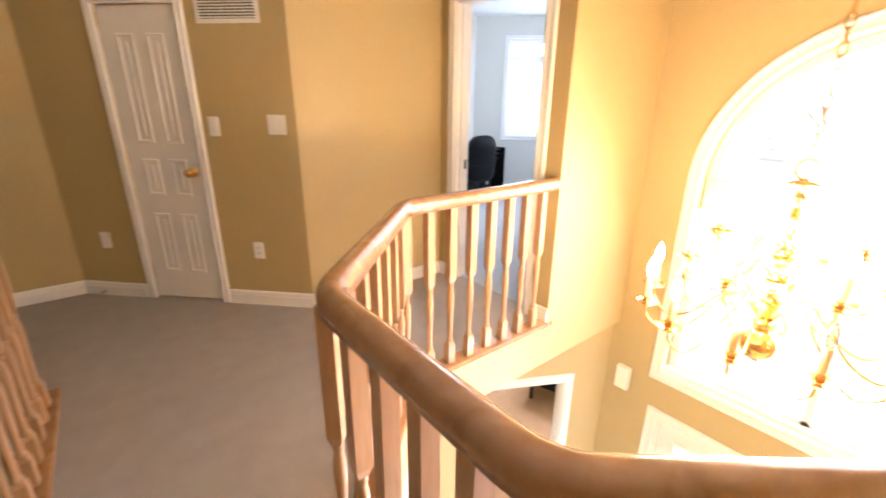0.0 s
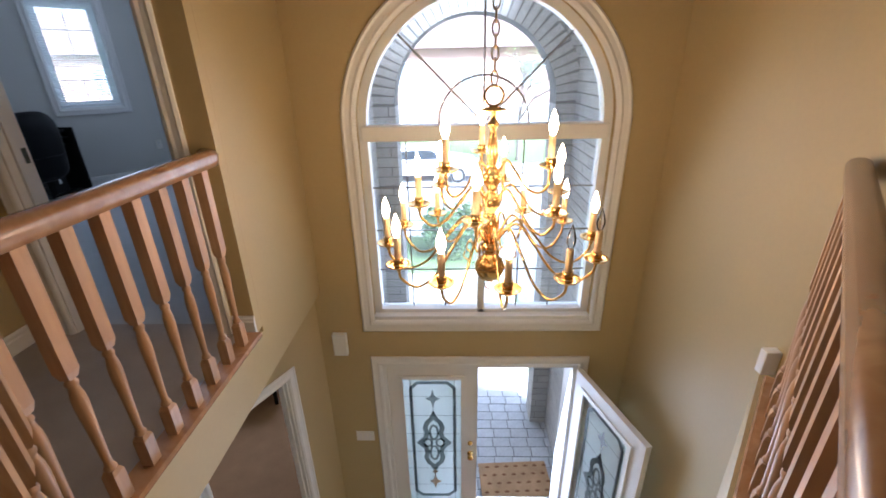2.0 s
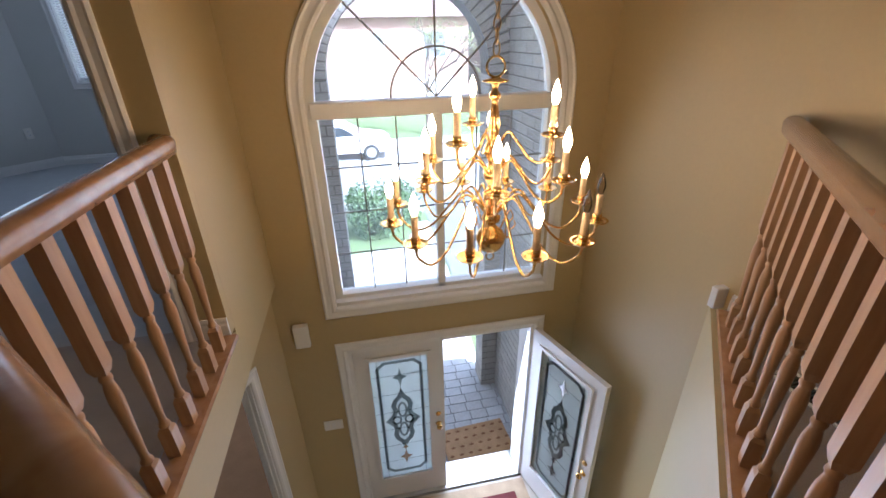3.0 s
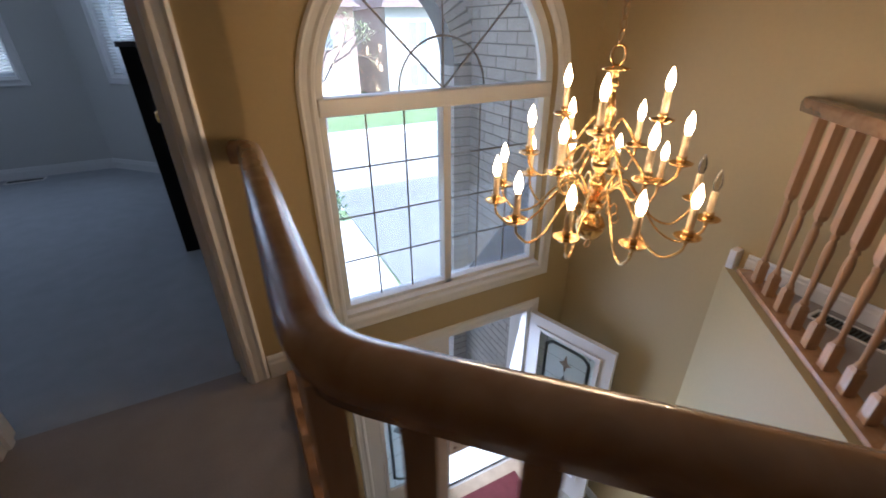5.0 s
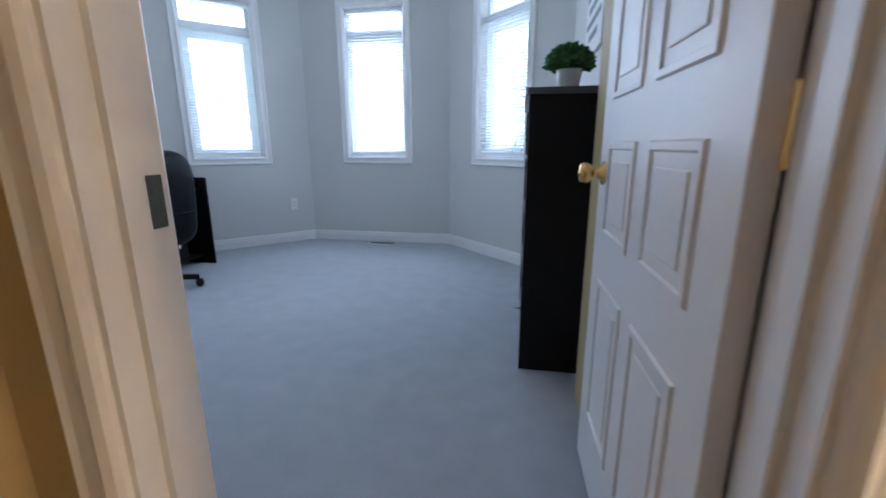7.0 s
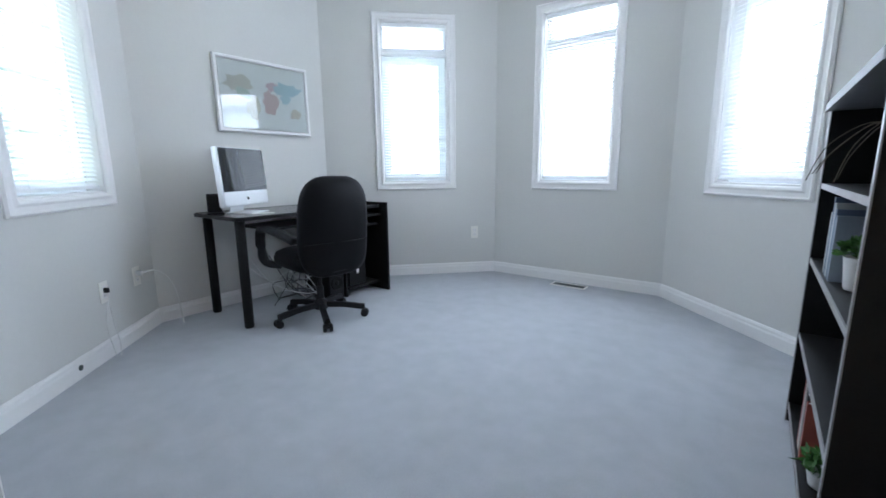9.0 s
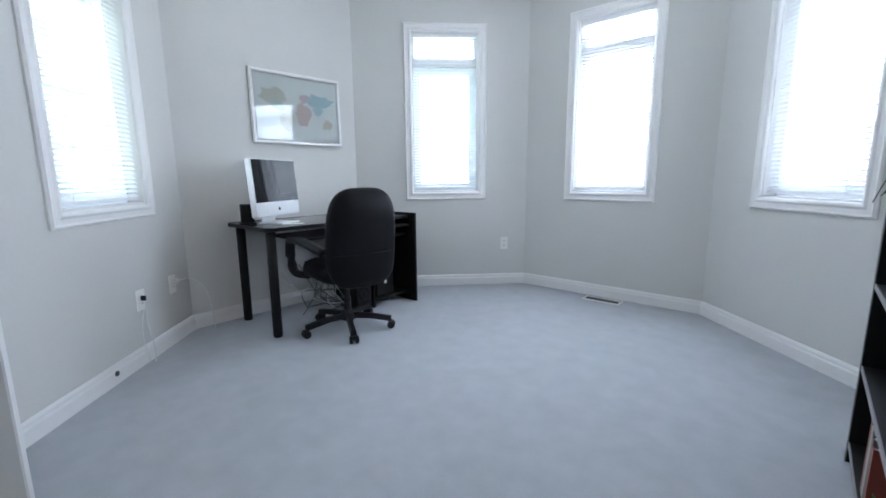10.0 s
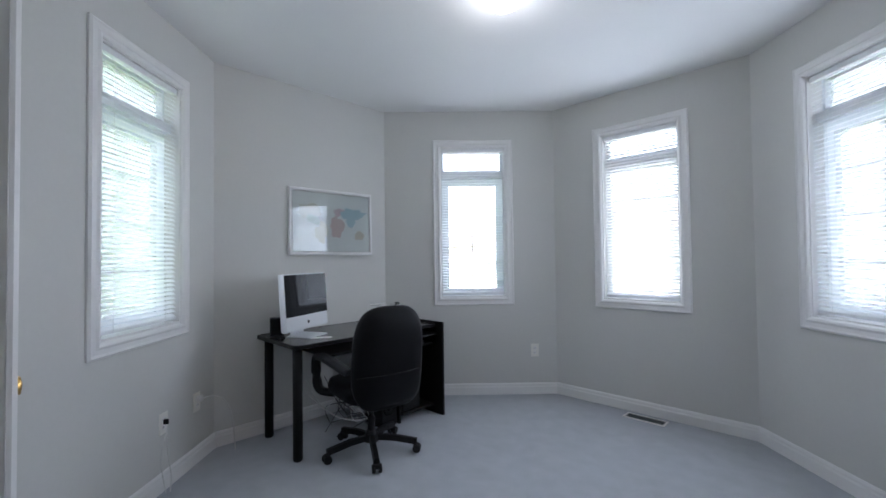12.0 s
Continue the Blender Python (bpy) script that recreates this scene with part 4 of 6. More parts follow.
# closed door further along the lower hall
door_6 = thing("door_6", pose(0, 0, 0), "white moulded casing of the lower hall door", "door frame", kind="structure")
m, _ = frame_of(STUDY[1], (STUDY[1][0], 0.4))
part("door_casing", casing(bmesh.new(), 0.305, 1.015, FOYER_Z, -0.955, width=0.08), WHITE, door_6, m=m)
panel_door("lower_hall_door", m @ pose(1.013, -0.045, FOYER_Z) @ pose(0, 0, 0, 0, 0, 180) @ pose(0, -0.035, 0), 0.707, "white four-panel lower hall door, closed", top=2.02)

# ---- bay room furniture ----
LEATHER = material("black_leather", (0.006, 0.006, 0.007), 0.46, vary=0.2, scale=8, fine=120, bump=0.15, bump_scale=220, spec=0.12)
BLACKLAM = material("black_ash_laminate", (0.007, 0.0068, 0.0068), 0.48, vary=0.25, scale=20, fine=120, bump=0.06, spec=0.2)
# lighter grey than the laminate, for the bookcase front edges
EDGE = material("pale_laminate_edge", (0.26, 0.25, 0.25), 0.4, vary=0.2, scale=20, bump=0.05)
DESKTOP = material("dark_brown_desk_laminate", (0.07, 0.06, 0.057), 0.2, spec=0.7, vary=0.2, scale=14, fine=80, bump=0.03)
BLACKPLASTIC = material("black_plastic", (0.010, 0.010, 0.011), 0.45, vary=0.1, bump=0.08, spec=0.25)
ALUMINIUM = material("satin_aluminium", (0.72, 0.73, 0.75), 0.32, 0.35, vary=0.02, bump=0.0)
SCREEN = material("black_glossy_screen", (0.010, 0.011, 0.013), 0.03, vary=0.05, bump=0.0, spec=0.3)
PAPER = material("white_paper", (0.80, 0.79, 0.76), 0.7, vary=0.03, bump=0.03)
GREENLEAF = material("fresh_green_leaf", (0.06, 0.17, 0.03), 0.55, vary=0.3, scale=20, bump=0.1, island=0.3)
POT = material("white_ceramic_pot", (0.78, 0.78, 0.76), 0.3, vary=0.03, bump=0.02)
CABLE_W = material("white_cable", (0.70, 0.70, 0.68), 0.5, vary=0.02, bump=0)
CABLE_G = material("grey_cable", (0.12, 0.12, 0.13), 0.5, vary=0.02, bump=0)
CHROME = material("bright_chrome", (0.80, 0.80, 0.80), 0.12, 1.0, vary=0.03, bump=0)


def rounded(w, d, r, n=6, x=0.0, y=0.0):
    pts = []
    for cx, cy, a0 in ((w / 2 - r, d / 2 - r, 0), (-w / 2 + r, d / 2 - r, 90), (-w / 2 + r, -d / 2 + r, 180), (w / 2 - r, -d / 2 + r, 270)):
        pts += [(x + cx + r * math.cos(math.radians(a0 + 90 * i / n)), y + cy + r * math.sin(math.radians(a0 + 90 * i / n))) for i in range(n + 1)]
    return pts


# desk along the left bay wall
DX, DY0, DY1, DZ = (-4.42, -3.82), 4.02, 5.24, 0.715
desk = thing("desk", pose(0, 0, 0), "black computer desk with dark top on round black legs", "desk")
bm = prism(rounded(DX[1] - DX[0], DY1 - DY0, 0.05, x=sum(DX) / 2, y=(DY0 + DY1) / 2), DZ - 0.022, DZ)
part("desktop", bm, DESKTOP, desk, "dark brown laminate top")
bm = sweep([(x, y, DZ - 0.011) for x, y in rounded(DX[1] - DX[0], DY1 - DY0, 0.05, x=sum(DX) / 2, y=(DY0 + DY1) / 2)], [(-0.002, -0.013), (0.005, -0.011), (0.005, 0.011), (-0.002, 0.013)], closed=True)
part("edge_band", bm, BLACKPLASTIC, desk)
for x, y in ((-4.36, 4.09), (-3.87, 4.06)):
    part("leg", lathe([(0.026, 0), (0.030, 0.01), (0.030, 0.70)], 18, m=pose(x, y, 0)), BLACKLAM, desk, smooth=True)
part("side_panel", boxes((-4.40, 5.21, 0, -3.74, 5.23, 0.735), bevel=0.002), BLACKLAM, desk)
part("side_panel", boxes((-4.40, 4.86, 0, -3.86, 4.878, DZ - 0.022), bevel=0.002), BLACKLAM, desk)
part("shelf", boxes((-4.38, 4.88, 0.55, -3.84, 5.208, 0.566)), BLACKLAM, desk)
part("shelf", boxes((-4.38, 4.88, 0.63, -3.80, 5.208, 0.646)), BLACKLAM, desk)
part("shelf", boxes((-4.38, 4.88, 0.06, -3.84, 5.208, 0.076)), BLACKLAM, desk)
part("keyboard_tray", boxes((-4.18, 4.22, 0.615, -3.80, 4.84, 0.632), bevel=0.003), BLACKLAM, desk)

tower = thing("computer_tower", pose(-4.08, 4.99, 0.076), "black computer tower on the low desk shelf", "computer")
part("case", boxes((-0.22, -0.09, 0, 0.20, 0.09, 0.38), bevel=0.006), BLACKPLASTIC, tower)
part("front_panel", boxes((0.20, -0.088, 0.004, 0.214, 0.088, 0.376), bevel=0.005), BLACKLAM, tower)
part("badge", boxes((0.214, -0.012, 0.10, 0.2155, 0.012, 0.15)), PAPER, tower, "small pale badge")
part("drive_bay", boxes((0.213, -0.07, 0.30, 0.216, 0.07, 0.335)), BLACKPLASTIC, tower)
sub = thing("subwoofer", pose(-3.97, 4.77, 0), "black subwoofer box on the carpet under the desk", "speaker")
part("cabinet", boxes((-0.11, -0.07, 0.006, 0.11, 0.07, 0.25), bevel=0.008), BLACKPLASTIC, sub)
part("speaker_cone", lathe([(0.055, 0), (0.05, 0.006), (0.02, 0.002), (0.012, 0.007), (0.001, 0.008)], 18, m=pose(0.111, 0, 0.14, 0, 90)), BLACKLAM, sub)

mac = thing("desktop_computer", pose(-4.13, 4.26, DZ, 0, 0, 116), "white all-in-one desktop computer with black glossy screen", "computer")
# local: the screen faces -y
part("foot", boxes((-0.10, -0.10, 0, 0.10, 0.09, 0.008), bevel=0.003), ALUMINIUM, mac)
bm = sweep([(0, 0.085, 0.008), (0, 0.075, 0.12), (0, 0.045, 0.22)], [(-0.07, -0.004), (0.07, -0.004), (0.07, 0.004), (-0.07, 0.004)], up=(0, 1, 0))
part("stand", bm, ALUMINIUM, mac)
TILT = pose(0, 0.0, 0.05, -4)
part("housing", boxes((-0.235, -0.016, 0, 0.235, 0.03, 0.385), bevel=0.010), ALUMINIUM, mac, "white satin housing", m=TILT)
part("screen", boxes((-0.228, -0.0195, 0.098, 0.228, -0.0165, 0.378), bevel=0.001), SCREEN, mac, "black glossy screen", m=TILT)
logo = lathe([(0.011, 0), (0.011, 0.0015)], 16, m=pose(0, -0.0165, 0.048, 90))
part("logo", logo, BLACKPLASTIC, mac, m=TILT)
# what this white sliver is isn't known; drawn as a thin flat slip
sliver = thing("desk_sliver", pose(-3.97, 4.28, DZ, 0, 0, 62), "small thin white sliver on the desk", "paper")
part("sheet", boxes((-0.07, -0.02, 0.0006, 0.07, 0.02, 0.0014)), PAPER, sliver)
part("raised_edge", sweep([(-0.07, 0.02, 0.0014), (0.0, 0.021, 0.003), (0.07, 0.02, 0.0014)], disc(0.0012, 6)), PAPER, sliver)
frame_dark = thing("desk_speaker", pose(-4.20, 4.075, DZ, 0, 0, 70), "small black desktop speaker beside the computer", "speaker")
part("foot", boxes((-0.05, -0.05, 0, 0.05, 0.06, 0.012), bevel=0.004), BLACKPLASTIC, frame_dark)
part("speaker_box", boxes((-0.042, -0.01, 0.012, 0.042, 0.05, 0.135), bevel=0.006), BLACKPLASTIC, frame_dark)
part("grille", boxes((-0.036, -0.0135, 0.02, 0.036, -0.011, 0.125), bevel=0.001), BLACKLAM, frame_dark)
tray = thing("wire_tray", pose(-4.20, 5.0, DZ, 0, 0, 0), "bright metal wire tray on the desk", "tray")
for k in range(4):
    part("wire_loop", sweep([(x, y, 0.02 + 0.042 * k) for x, y in rounded(0.20 + 0.012 * k, 0.14 + 0.012 * k, 0.03)], disc(0.004, 6), closed=True), CHROME, tray, smooth=True)
part("tray_base", boxes((-0.1, -0.07, 0, 0.1, 0.07, 0.012), bevel=0.002), CHROME, tray)
phone = thing("phone_handset", pose(-4.18, 5.13, DZ, 0, 0, 90), "black cordless phone handset in its cradle", "phone")
part("cradle", boxes((-0.04, -0.045, 0, 0.04, 0.045, 0.03), bevel=0.008), BLACKPLASTIC, phone)
part("handset", boxes((-0.022, -0.012, 0.028, 0.022, 0.014, 0.16), bevel=0.008), BLACKPLASTIC, phone, m=pose(0, 0, 0, -8))


# office chair, its back to the room
def office_chair(m):
    c = thing("office_chair", m, "black leather swivel office chair with high rounded back", "chair")
    # local: the sitter faces +y
    SEATZ = 0.44
    part("column", lathe([(0.026, 0.08), (0.026, 0.24), (0.018, 0.25), (0.018, 0.39)], 14), BLACKPLASTIC, c)
    part("tilt_plate", boxes((-0.09, -0.11, 0.375, 0.09, 0.12, 0.405), bevel=0.01), BLACKPLASTIC, c)
    part("hub", lathe([(0.05, 0.075), (0.055, 0.09), (0.045, 0.13), (0.03, 0.15)], 16), BLACKPLASTIC, c)
    for k in range(5):
        a = 72 * k + 33
        bm = sweep([(0.03, 0, 0.105), (0.16, 0, 0.10), (0.315, 0, 0.075)], [(-0.022, -0.018), (0.022, -0.018), (0.014, 0.018), (-0.014, 0.018)])
        arm = part("base_arm", bm, BLACKPLASTIC, c, m=pose(0, 0, 0, 0, 0, a))
        bm = bmesh.new()
        for s in (-0.02, 0.02):
            lathe([(0.008, -0.011), (0.026, -0.011), (0.029, 0), (0.026, 0.011), (0.008, 0.011)], 14, bm, pose(0.315, s, 0.029, 90))
        lathe([(0.007, 0.05), (0.007, 0.085)], 8, bm, pose(0.31, 0, 0))
        box(bm, 0.297, -0.012, 0.03, 0.335, 0.012, 0.058)
        part("caster", bm, BLACKPLASTIC, arm)
    # seat cushion
    bm = bmesh.new()
    rings = []
    for k, z in ((0.86, 0.40), (1.0, 0.425), (1.02, 0.47), (0.97, 0.505), (0.80, 0.525), (0.4, 0.528)):
        rings.append([bm.verts.new((x * k, y * k, z)) for x, y in rounded(0.50, 0.50, 0.12, 5)])
    n = len(rings[0])
    for a, b in zip(rings, rings[1:]):
        for i in range(n):
            bm.faces.new((a[i], a[(i + 1) % n], b[(i + 1) % n], b[i]))
    bm.faces.new(rings[0][::-1])
    bm.faces.new(rings[-1])
    part("seat", bm, LEATHER, c, smooth=True)
    # back: an upright rounded shell, bulged on its outer side
    bm = bmesh.new()
    out = []
    for i in range(40):
        a = 6.28318 * i / 40
        ca, sa = math.cos(a), math.sin(a)
        wv = 0.255 - 0.012 * sa
        ex = 0.55
        out.append((math.copysign(abs(ca) ** ex, ca) * wv, math.copysign(abs(sa) ** 0.62, sa) * 0.335 + 0.70))
    rings = []
    for k, y in ((0.55, -0.315), (0.85, -0.30), (0.97, -0.28), (1.0, -0.255), (0.98, -0.228), (0.88, -0.205), (0.6, -0.195)):
        rings.append([bm.verts.new((x * k, y + 0.10 * ((z - 0.4) if z < 0.55 else 0.15 - (z - 0.55) * 0.9), 0.70 + (z - 0.70) * k)) for x, z in out])
    for a, b in zip(rings, rings[1:]):
        for i in range(40):
            bm.faces.new((a[i], a[(i + 1) % 40], b[(i + 1) % 40], b[i]))
    bm.faces.new(rings[0][::-1])
    bm.faces.new(rings[-1])
    part("backrest", bm, LEATHER, c, smooth=True)
    bm = sweep([(-0.235, -0.285, 0.60), (-0.1, -0.318, 0.60), (0.1, -0.318, 0.60), (0.235, -0.285, 0.60)], disc(0.005, 6))
    part("seam", bm, LEATHER, c)
    part("back_bracket", boxes((-0.05, -0.30, 0.40, 0.05, -0.06, 0.42), bevel=0.005), BLACKPLASTIC, c)
    for s in (-1, 1):
        pts = [(s * 0.25, -0.19, 0.62), (s * 0.30, -0.05, 0.67), (s * 0.31, 0.13, 0.68), (s * 0.31, 0.215, 0.645), (s * 0.305, 0.235, 0.53), (s * 0.285, 0.215, 0.43), (s * 0.2, 0.16, 0.405)]
        part("armrest", sweep(curve(pts, 5), [(-0.028, -0.02), (0.028, -0.02), (0.034, 0), (0.028, 0.02), (-0.028, 0.02), (-0.034, 0)]), BLACKPLASTIC, c, smooth=True)
    return c


office_chair(pose(-3.64, 4.45, 0, 0, 0, 81) @ Matrix.Diagonal((0.93, 0.93, 0.93, 1)))

# framed map on the wall
pic = thing("framed_map", pose(-4.440, 4.65, 1.545, -1.2, 0, 87.9), "white-framed pastel map print under glass on the wall", "picture")
W, H = 0.70, 0.485
bm = sweep([(-W / 2, 0, -H / 2), (-W / 2, 0, H / 2), (W / 2, 0, H / 2), (W / 2, 0, -H / 2)], [(-0.024, 0), (0.0, 0), (0.0, 0.018), (-0.005, 0.022), (-0.018, 0.022), (-0.024, 0.012)], up=(0, -1, 0), closed=True)
part("picture_frame", bm, WHITE, pic)
SEA = material("pale_map_sea", (0.78, 0.79, 0.74), 0.5, vary=0.05, scale=5, bump=0)
part("print", boxes((-W / 2 + 0.01, -0.006, -H / 2 + 0.01, W / 2 - 0.01, -0.002, H / 2 - 0.01)), SEA, pic, "pale map print")
LANDS = [((0.58, 0.56, 0.42), -0.20, 0.09, 0.10, 0.06), ((0.45, 0.58, 0.44), -0.17, 0.02, 0.055, 0.04), ((0.60, 0.56, 0.36), -0.10, -0.09, 0.05, 0.085), ((0.62, 0.42, 0.36), 0.04, -0.03, 0.06, 0.09),
         ((0.60, 0.40, 0.42), 0.06, 0.09, 0.06, 0.035), ((0.34, 0.54, 0.58), 0.19, 0.075, 0.12, 0.055), ((0.38, 0.58, 0.60), 0.17, 0.01, 0.05, 0.04), ((0.60, 0.52, 0.36), 0.25, -0.10, 0.05, 0.035)]
for k, (col, x, z, rx, rz) in enumerate(LANDS):
    bm = bmesh.new()
    rnd = random.Random(k + 3)
    pts = []
    for i in range(18):
        a = 6.28318 * i / 18
        r = 1 + rnd.uniform(-0.3, 0.3)
        pts.append((x + rx * r * math.cos(a), z + rz * r * math.sin(a)))
    bm.faces.new([bm.verts.new((px, -0.0070 - 0.0003 * k, pz)) for px, pz in pts])
    part("printed_land", bm, material("map_land_tint", tuple(0.70 * c + 0.20 for c in col), 0.5, vary=0.05, bump=0), pic)
part("pane", boxes((-W / 2 + 0.008, -0.0125, -H / 2 + 0.008, W / 2 - 0.008, -0.0105, H / 2 - 0.008)), GLASS, pic).visible_shadow = False


# bookcase with its things
BX0, BX1, BY0, BY1, BTOP = -1.137, -0.856, 3.85, 4.78, 1.20
case = thing("bookcase", pose(0, 0, 0), "black laminate bookcase with pale shelf edges", "bookcase")
part("side", boxes((BX0, BY0, 0, BX1, BY0 + 0.018, BTOP - 0.025), bevel=0.0015), BLACKLAM, case)
part("side", boxes((BX0, BY1 - 0.018, 0, BX1, BY1, BTOP - 0.025), bevel=0.0015), BLACKLAM, case)
part("back_panel", boxes((BX1 - 0.006, BY0 + 0.018, 0.05, BX1, BY1 - 0.018, BTOP - 0.025)), BLACKLAM, case)
part("top", prism(rounded(BX1 - BX0 + 0.02, BY1 - BY0 + 0.02, 0.02, x=(BX0 + BX1) / 2 - 0.008, y=(BY0 + BY1) / 2), BTOP - 0.025, BTOP), material("charcoal_laminate_top", (0.08, 0.08, 0.085), 0.5, vary=0.15, bump=0.05), case)
part("plinth", boxes((BX0 + 0.015, BY0 + 0.018, 0, BX0 + 0.03, BY1 - 0.018, 0.06)), BLACKLAM, case)
for z in (0.06, 0.35, 0.64, 0.91):
    sh = part("shelf", boxes((BX0 + 0.004, BY0 + 0.018, z, BX1 - 0.006, BY1 - 0.018, z + 0.018)), BLACKLAM, case)
    part("edge_strip", boxes((BX0, BY0 + 0.018, z, BX0 + 0.004, BY1 - 0.018, z + 0.018)), EDGE, sh, "pale grey edge")
for y in (BY0, BY1 - 0.018):
    part("edge_strip", boxes((BX0 - 0.003, y, 0, BX0, y + 0.018, BTOP - 0.025)), EDGE, case, "pale grey edge")


def potted_plant(m, pr, ph, r, n, label, leaf=0.02):
    p = thing("potted_plant", m, label, "plant")
    part("pot", lathe([(pr * 0.7, 0), (pr * 0.78, 0.004), (pr, ph * 0.95), (pr * 1.04, ph), (pr * 0.94, ph), (pr * 0.9, ph * 0.85), (0.001, ph * 0.84)], 22), POT, p, "white ceramic pot", smooth=True)
    rnd = random.Random(n)
    verts, faces = [], []
    for _ in range(n):
        a, e = rnd.uniform(0, 6.28), rnd.uniform(-0.1, 1.5)
        d = Vector((math.cos(a) * math.cos(e), math.sin(a) * math.cos(e), math.sin(e) * 0.85))
        c = Vector((0, 0, ph + 0.01)) + d * r * rnd.uniform(0.45, 1.05)
        u = (d + Vector((rnd.gauss(0, 0.7), rnd.gauss(0, 0.7), rnd.gauss(0, 0.7)))).normalized() * leaf
        v = u.cross(Vector((rnd.gauss(0, 1), rnd.gauss(0, 1), rnd.gauss(0, 1)))).normalized() * leaf * 0.45
        i = len(verts)
        verts += [c - u, c + v, c + u, c - v]
        faces.append((i, i + 1, i + 2, i + 3))
    me = bpy.data.meshes.new("foliage")
    me.from_pydata(verts, [], faces)
    me.materials.append(GREENLEAF)
    part("foliage", me, GREENLEAF, p, "dense small green leaves")
    st = bmesh.new()
    for k in range(6):
        a = k * 1.05
        tube([(0, 0, ph * 0.8), (0.3 * r * math.cos(a), 0.3 * r * math.sin(a), ph + 0.3 * r), (0.7 * r * math.cos(a), 0.7 * r * math.sin(a), ph + 0.6 * r)], 0.002, 5, st, 3)
    part("stems", st, GREENLEAF, p)
    return p


potted_plant(pose(-0.98, 4.02, BTOP), 0.052, 0.085, 0.095, 1500, "clipped green plant in a white pot on the bookcase")
potted_plant(pose(-1.075, 4.28, 0.658), 0.035, 0.09, 0.05, 260, "small green plant in a pale pot on a shelf", 0.014)
grass_m = material("dry_grass_blade", (0.09, 0.075, 0.05), 0.7, vary=0.3, bump=0.1)
sp = thing("potted_plant", pose(-1.02, 4.3, 0.928), "trailing thin-bladed plant in a dark pot on a shelf", "plant")
part("pot", lathe([(0.04, 0), (0.05, 0.08), (0.044, 0.08), (0.04, 0.07), (0.001, 0.068)], 18), BLACKPLASTIC, sp)
for k in range(5):
    a = math.radians(125 + 24 * k)
    part("blade", tube([(0, 0, 0.07), (0.06 * math.cos(a), 0.06 * math.sin(a), 0.17), (0.15 * math.cos(a), 0.15 * math.sin(a), 0.10 + 0.01 * (k % 3)), (0.19 * math.cos(a), 0.19 * math.sin(a), 0.02 + 0.02 * (k % 2))], 0.0014, 5, steps=5), grass_m, sp)
BOOKS = [(0.65, 4.36, ((0.20, 0.23, 0.28), (0.08, 0.11, 0.18), (0.30, 0.32, 0.34), (0.05, 0.08, 0.14), (0.26, 0.27, 0.27))),
         (0.078, 4.36, ((0.26, 0.06, 0.04), (0.12, 0.10, 0.09), (0.40, 0.37, 0.32), (0.20, 0.05, 0.04)))]
for z, y0, cols in BOOKS:
    y = y0
    for k, col in enumerate(cols):
        t, hh, dd = 0.022 + 0.006 * (k % 3), 0.19 + 0.016 * ((k * 5) % 4), 0.15 + 0.01 * (k % 3)
        b = thing("book", pose(BX0 + 0.012 + dd / 2, y + t / 2, z + (0.008 if z > 0.1 else 0.0)), "upright closed hardback book on a bookcase shelf", "book", "books on the bookcase")
        part("cover", boxes((-dd / 2, -t / 2, 0, dd / 2, -t / 2 + 0.003, hh), (-dd / 2, t / 2 - 0.003, 0, dd / 2, t / 2, hh), (-dd / 2, -t / 2 + 0.003, 0, -dd / 2 + 0.003, t / 2 - 0.003, hh)),
             material("book_cloth", col, 0.6, vary=0.08, bump=0.1), b)
        part("pages", boxes((-dd / 2 + 0.003, -t / 2 + 0.003, 0.004, dd / 2 - 0.005, t / 2 - 0.003, hh - 0.004)), PAPER, b)
        y += t + 0.003
potted_plant(pose(-1.085, 4.24, 0.078), 0.035, 0.05, 0.06, 150, "low leafy plant in a pale pot on the bottom shelf", 0.018)
card = thing("folded_card", pose(-1.07, 4.22, 0.368, 0, 0, 20), "white folded card standing open on a bookcase shelf", "card")
for turn in (-24, 24):
    part("leaf", boxes((-0.05, -0.0015, 0, 0.05, 0.0015, 0.13), bevel=0.0005), PAPER, card, m=pose(0, 0, 0, 0, 0, turn) @ pose(0.05, 0, 0))
sign = thing("wall_sign", pose(-0.842, 4.33, 1.60, 0, 0, -90), "white wall plaque with grey lettering above the bookcase", "sign")
part("board", boxes((-0.25, -0.014, -0.2, 0.25, 0, 0.2), bevel=0.003), PAPER, sign)
SIGNINK = material("grey_sign_ink", (0.16, 0.17, 0.18), 0.6, vary=0.05, bump=0)
for k, wd in enumerate((0.36, 0.42, 0.30, 0.40, 0.24)):
    part("lettering_bar", boxes((-wd / 2, -0.0152, 0.13 - 0.065 * k, wd / 2, -0.014, 0.158 - 0.065 * k)), SIGNINK, sign)


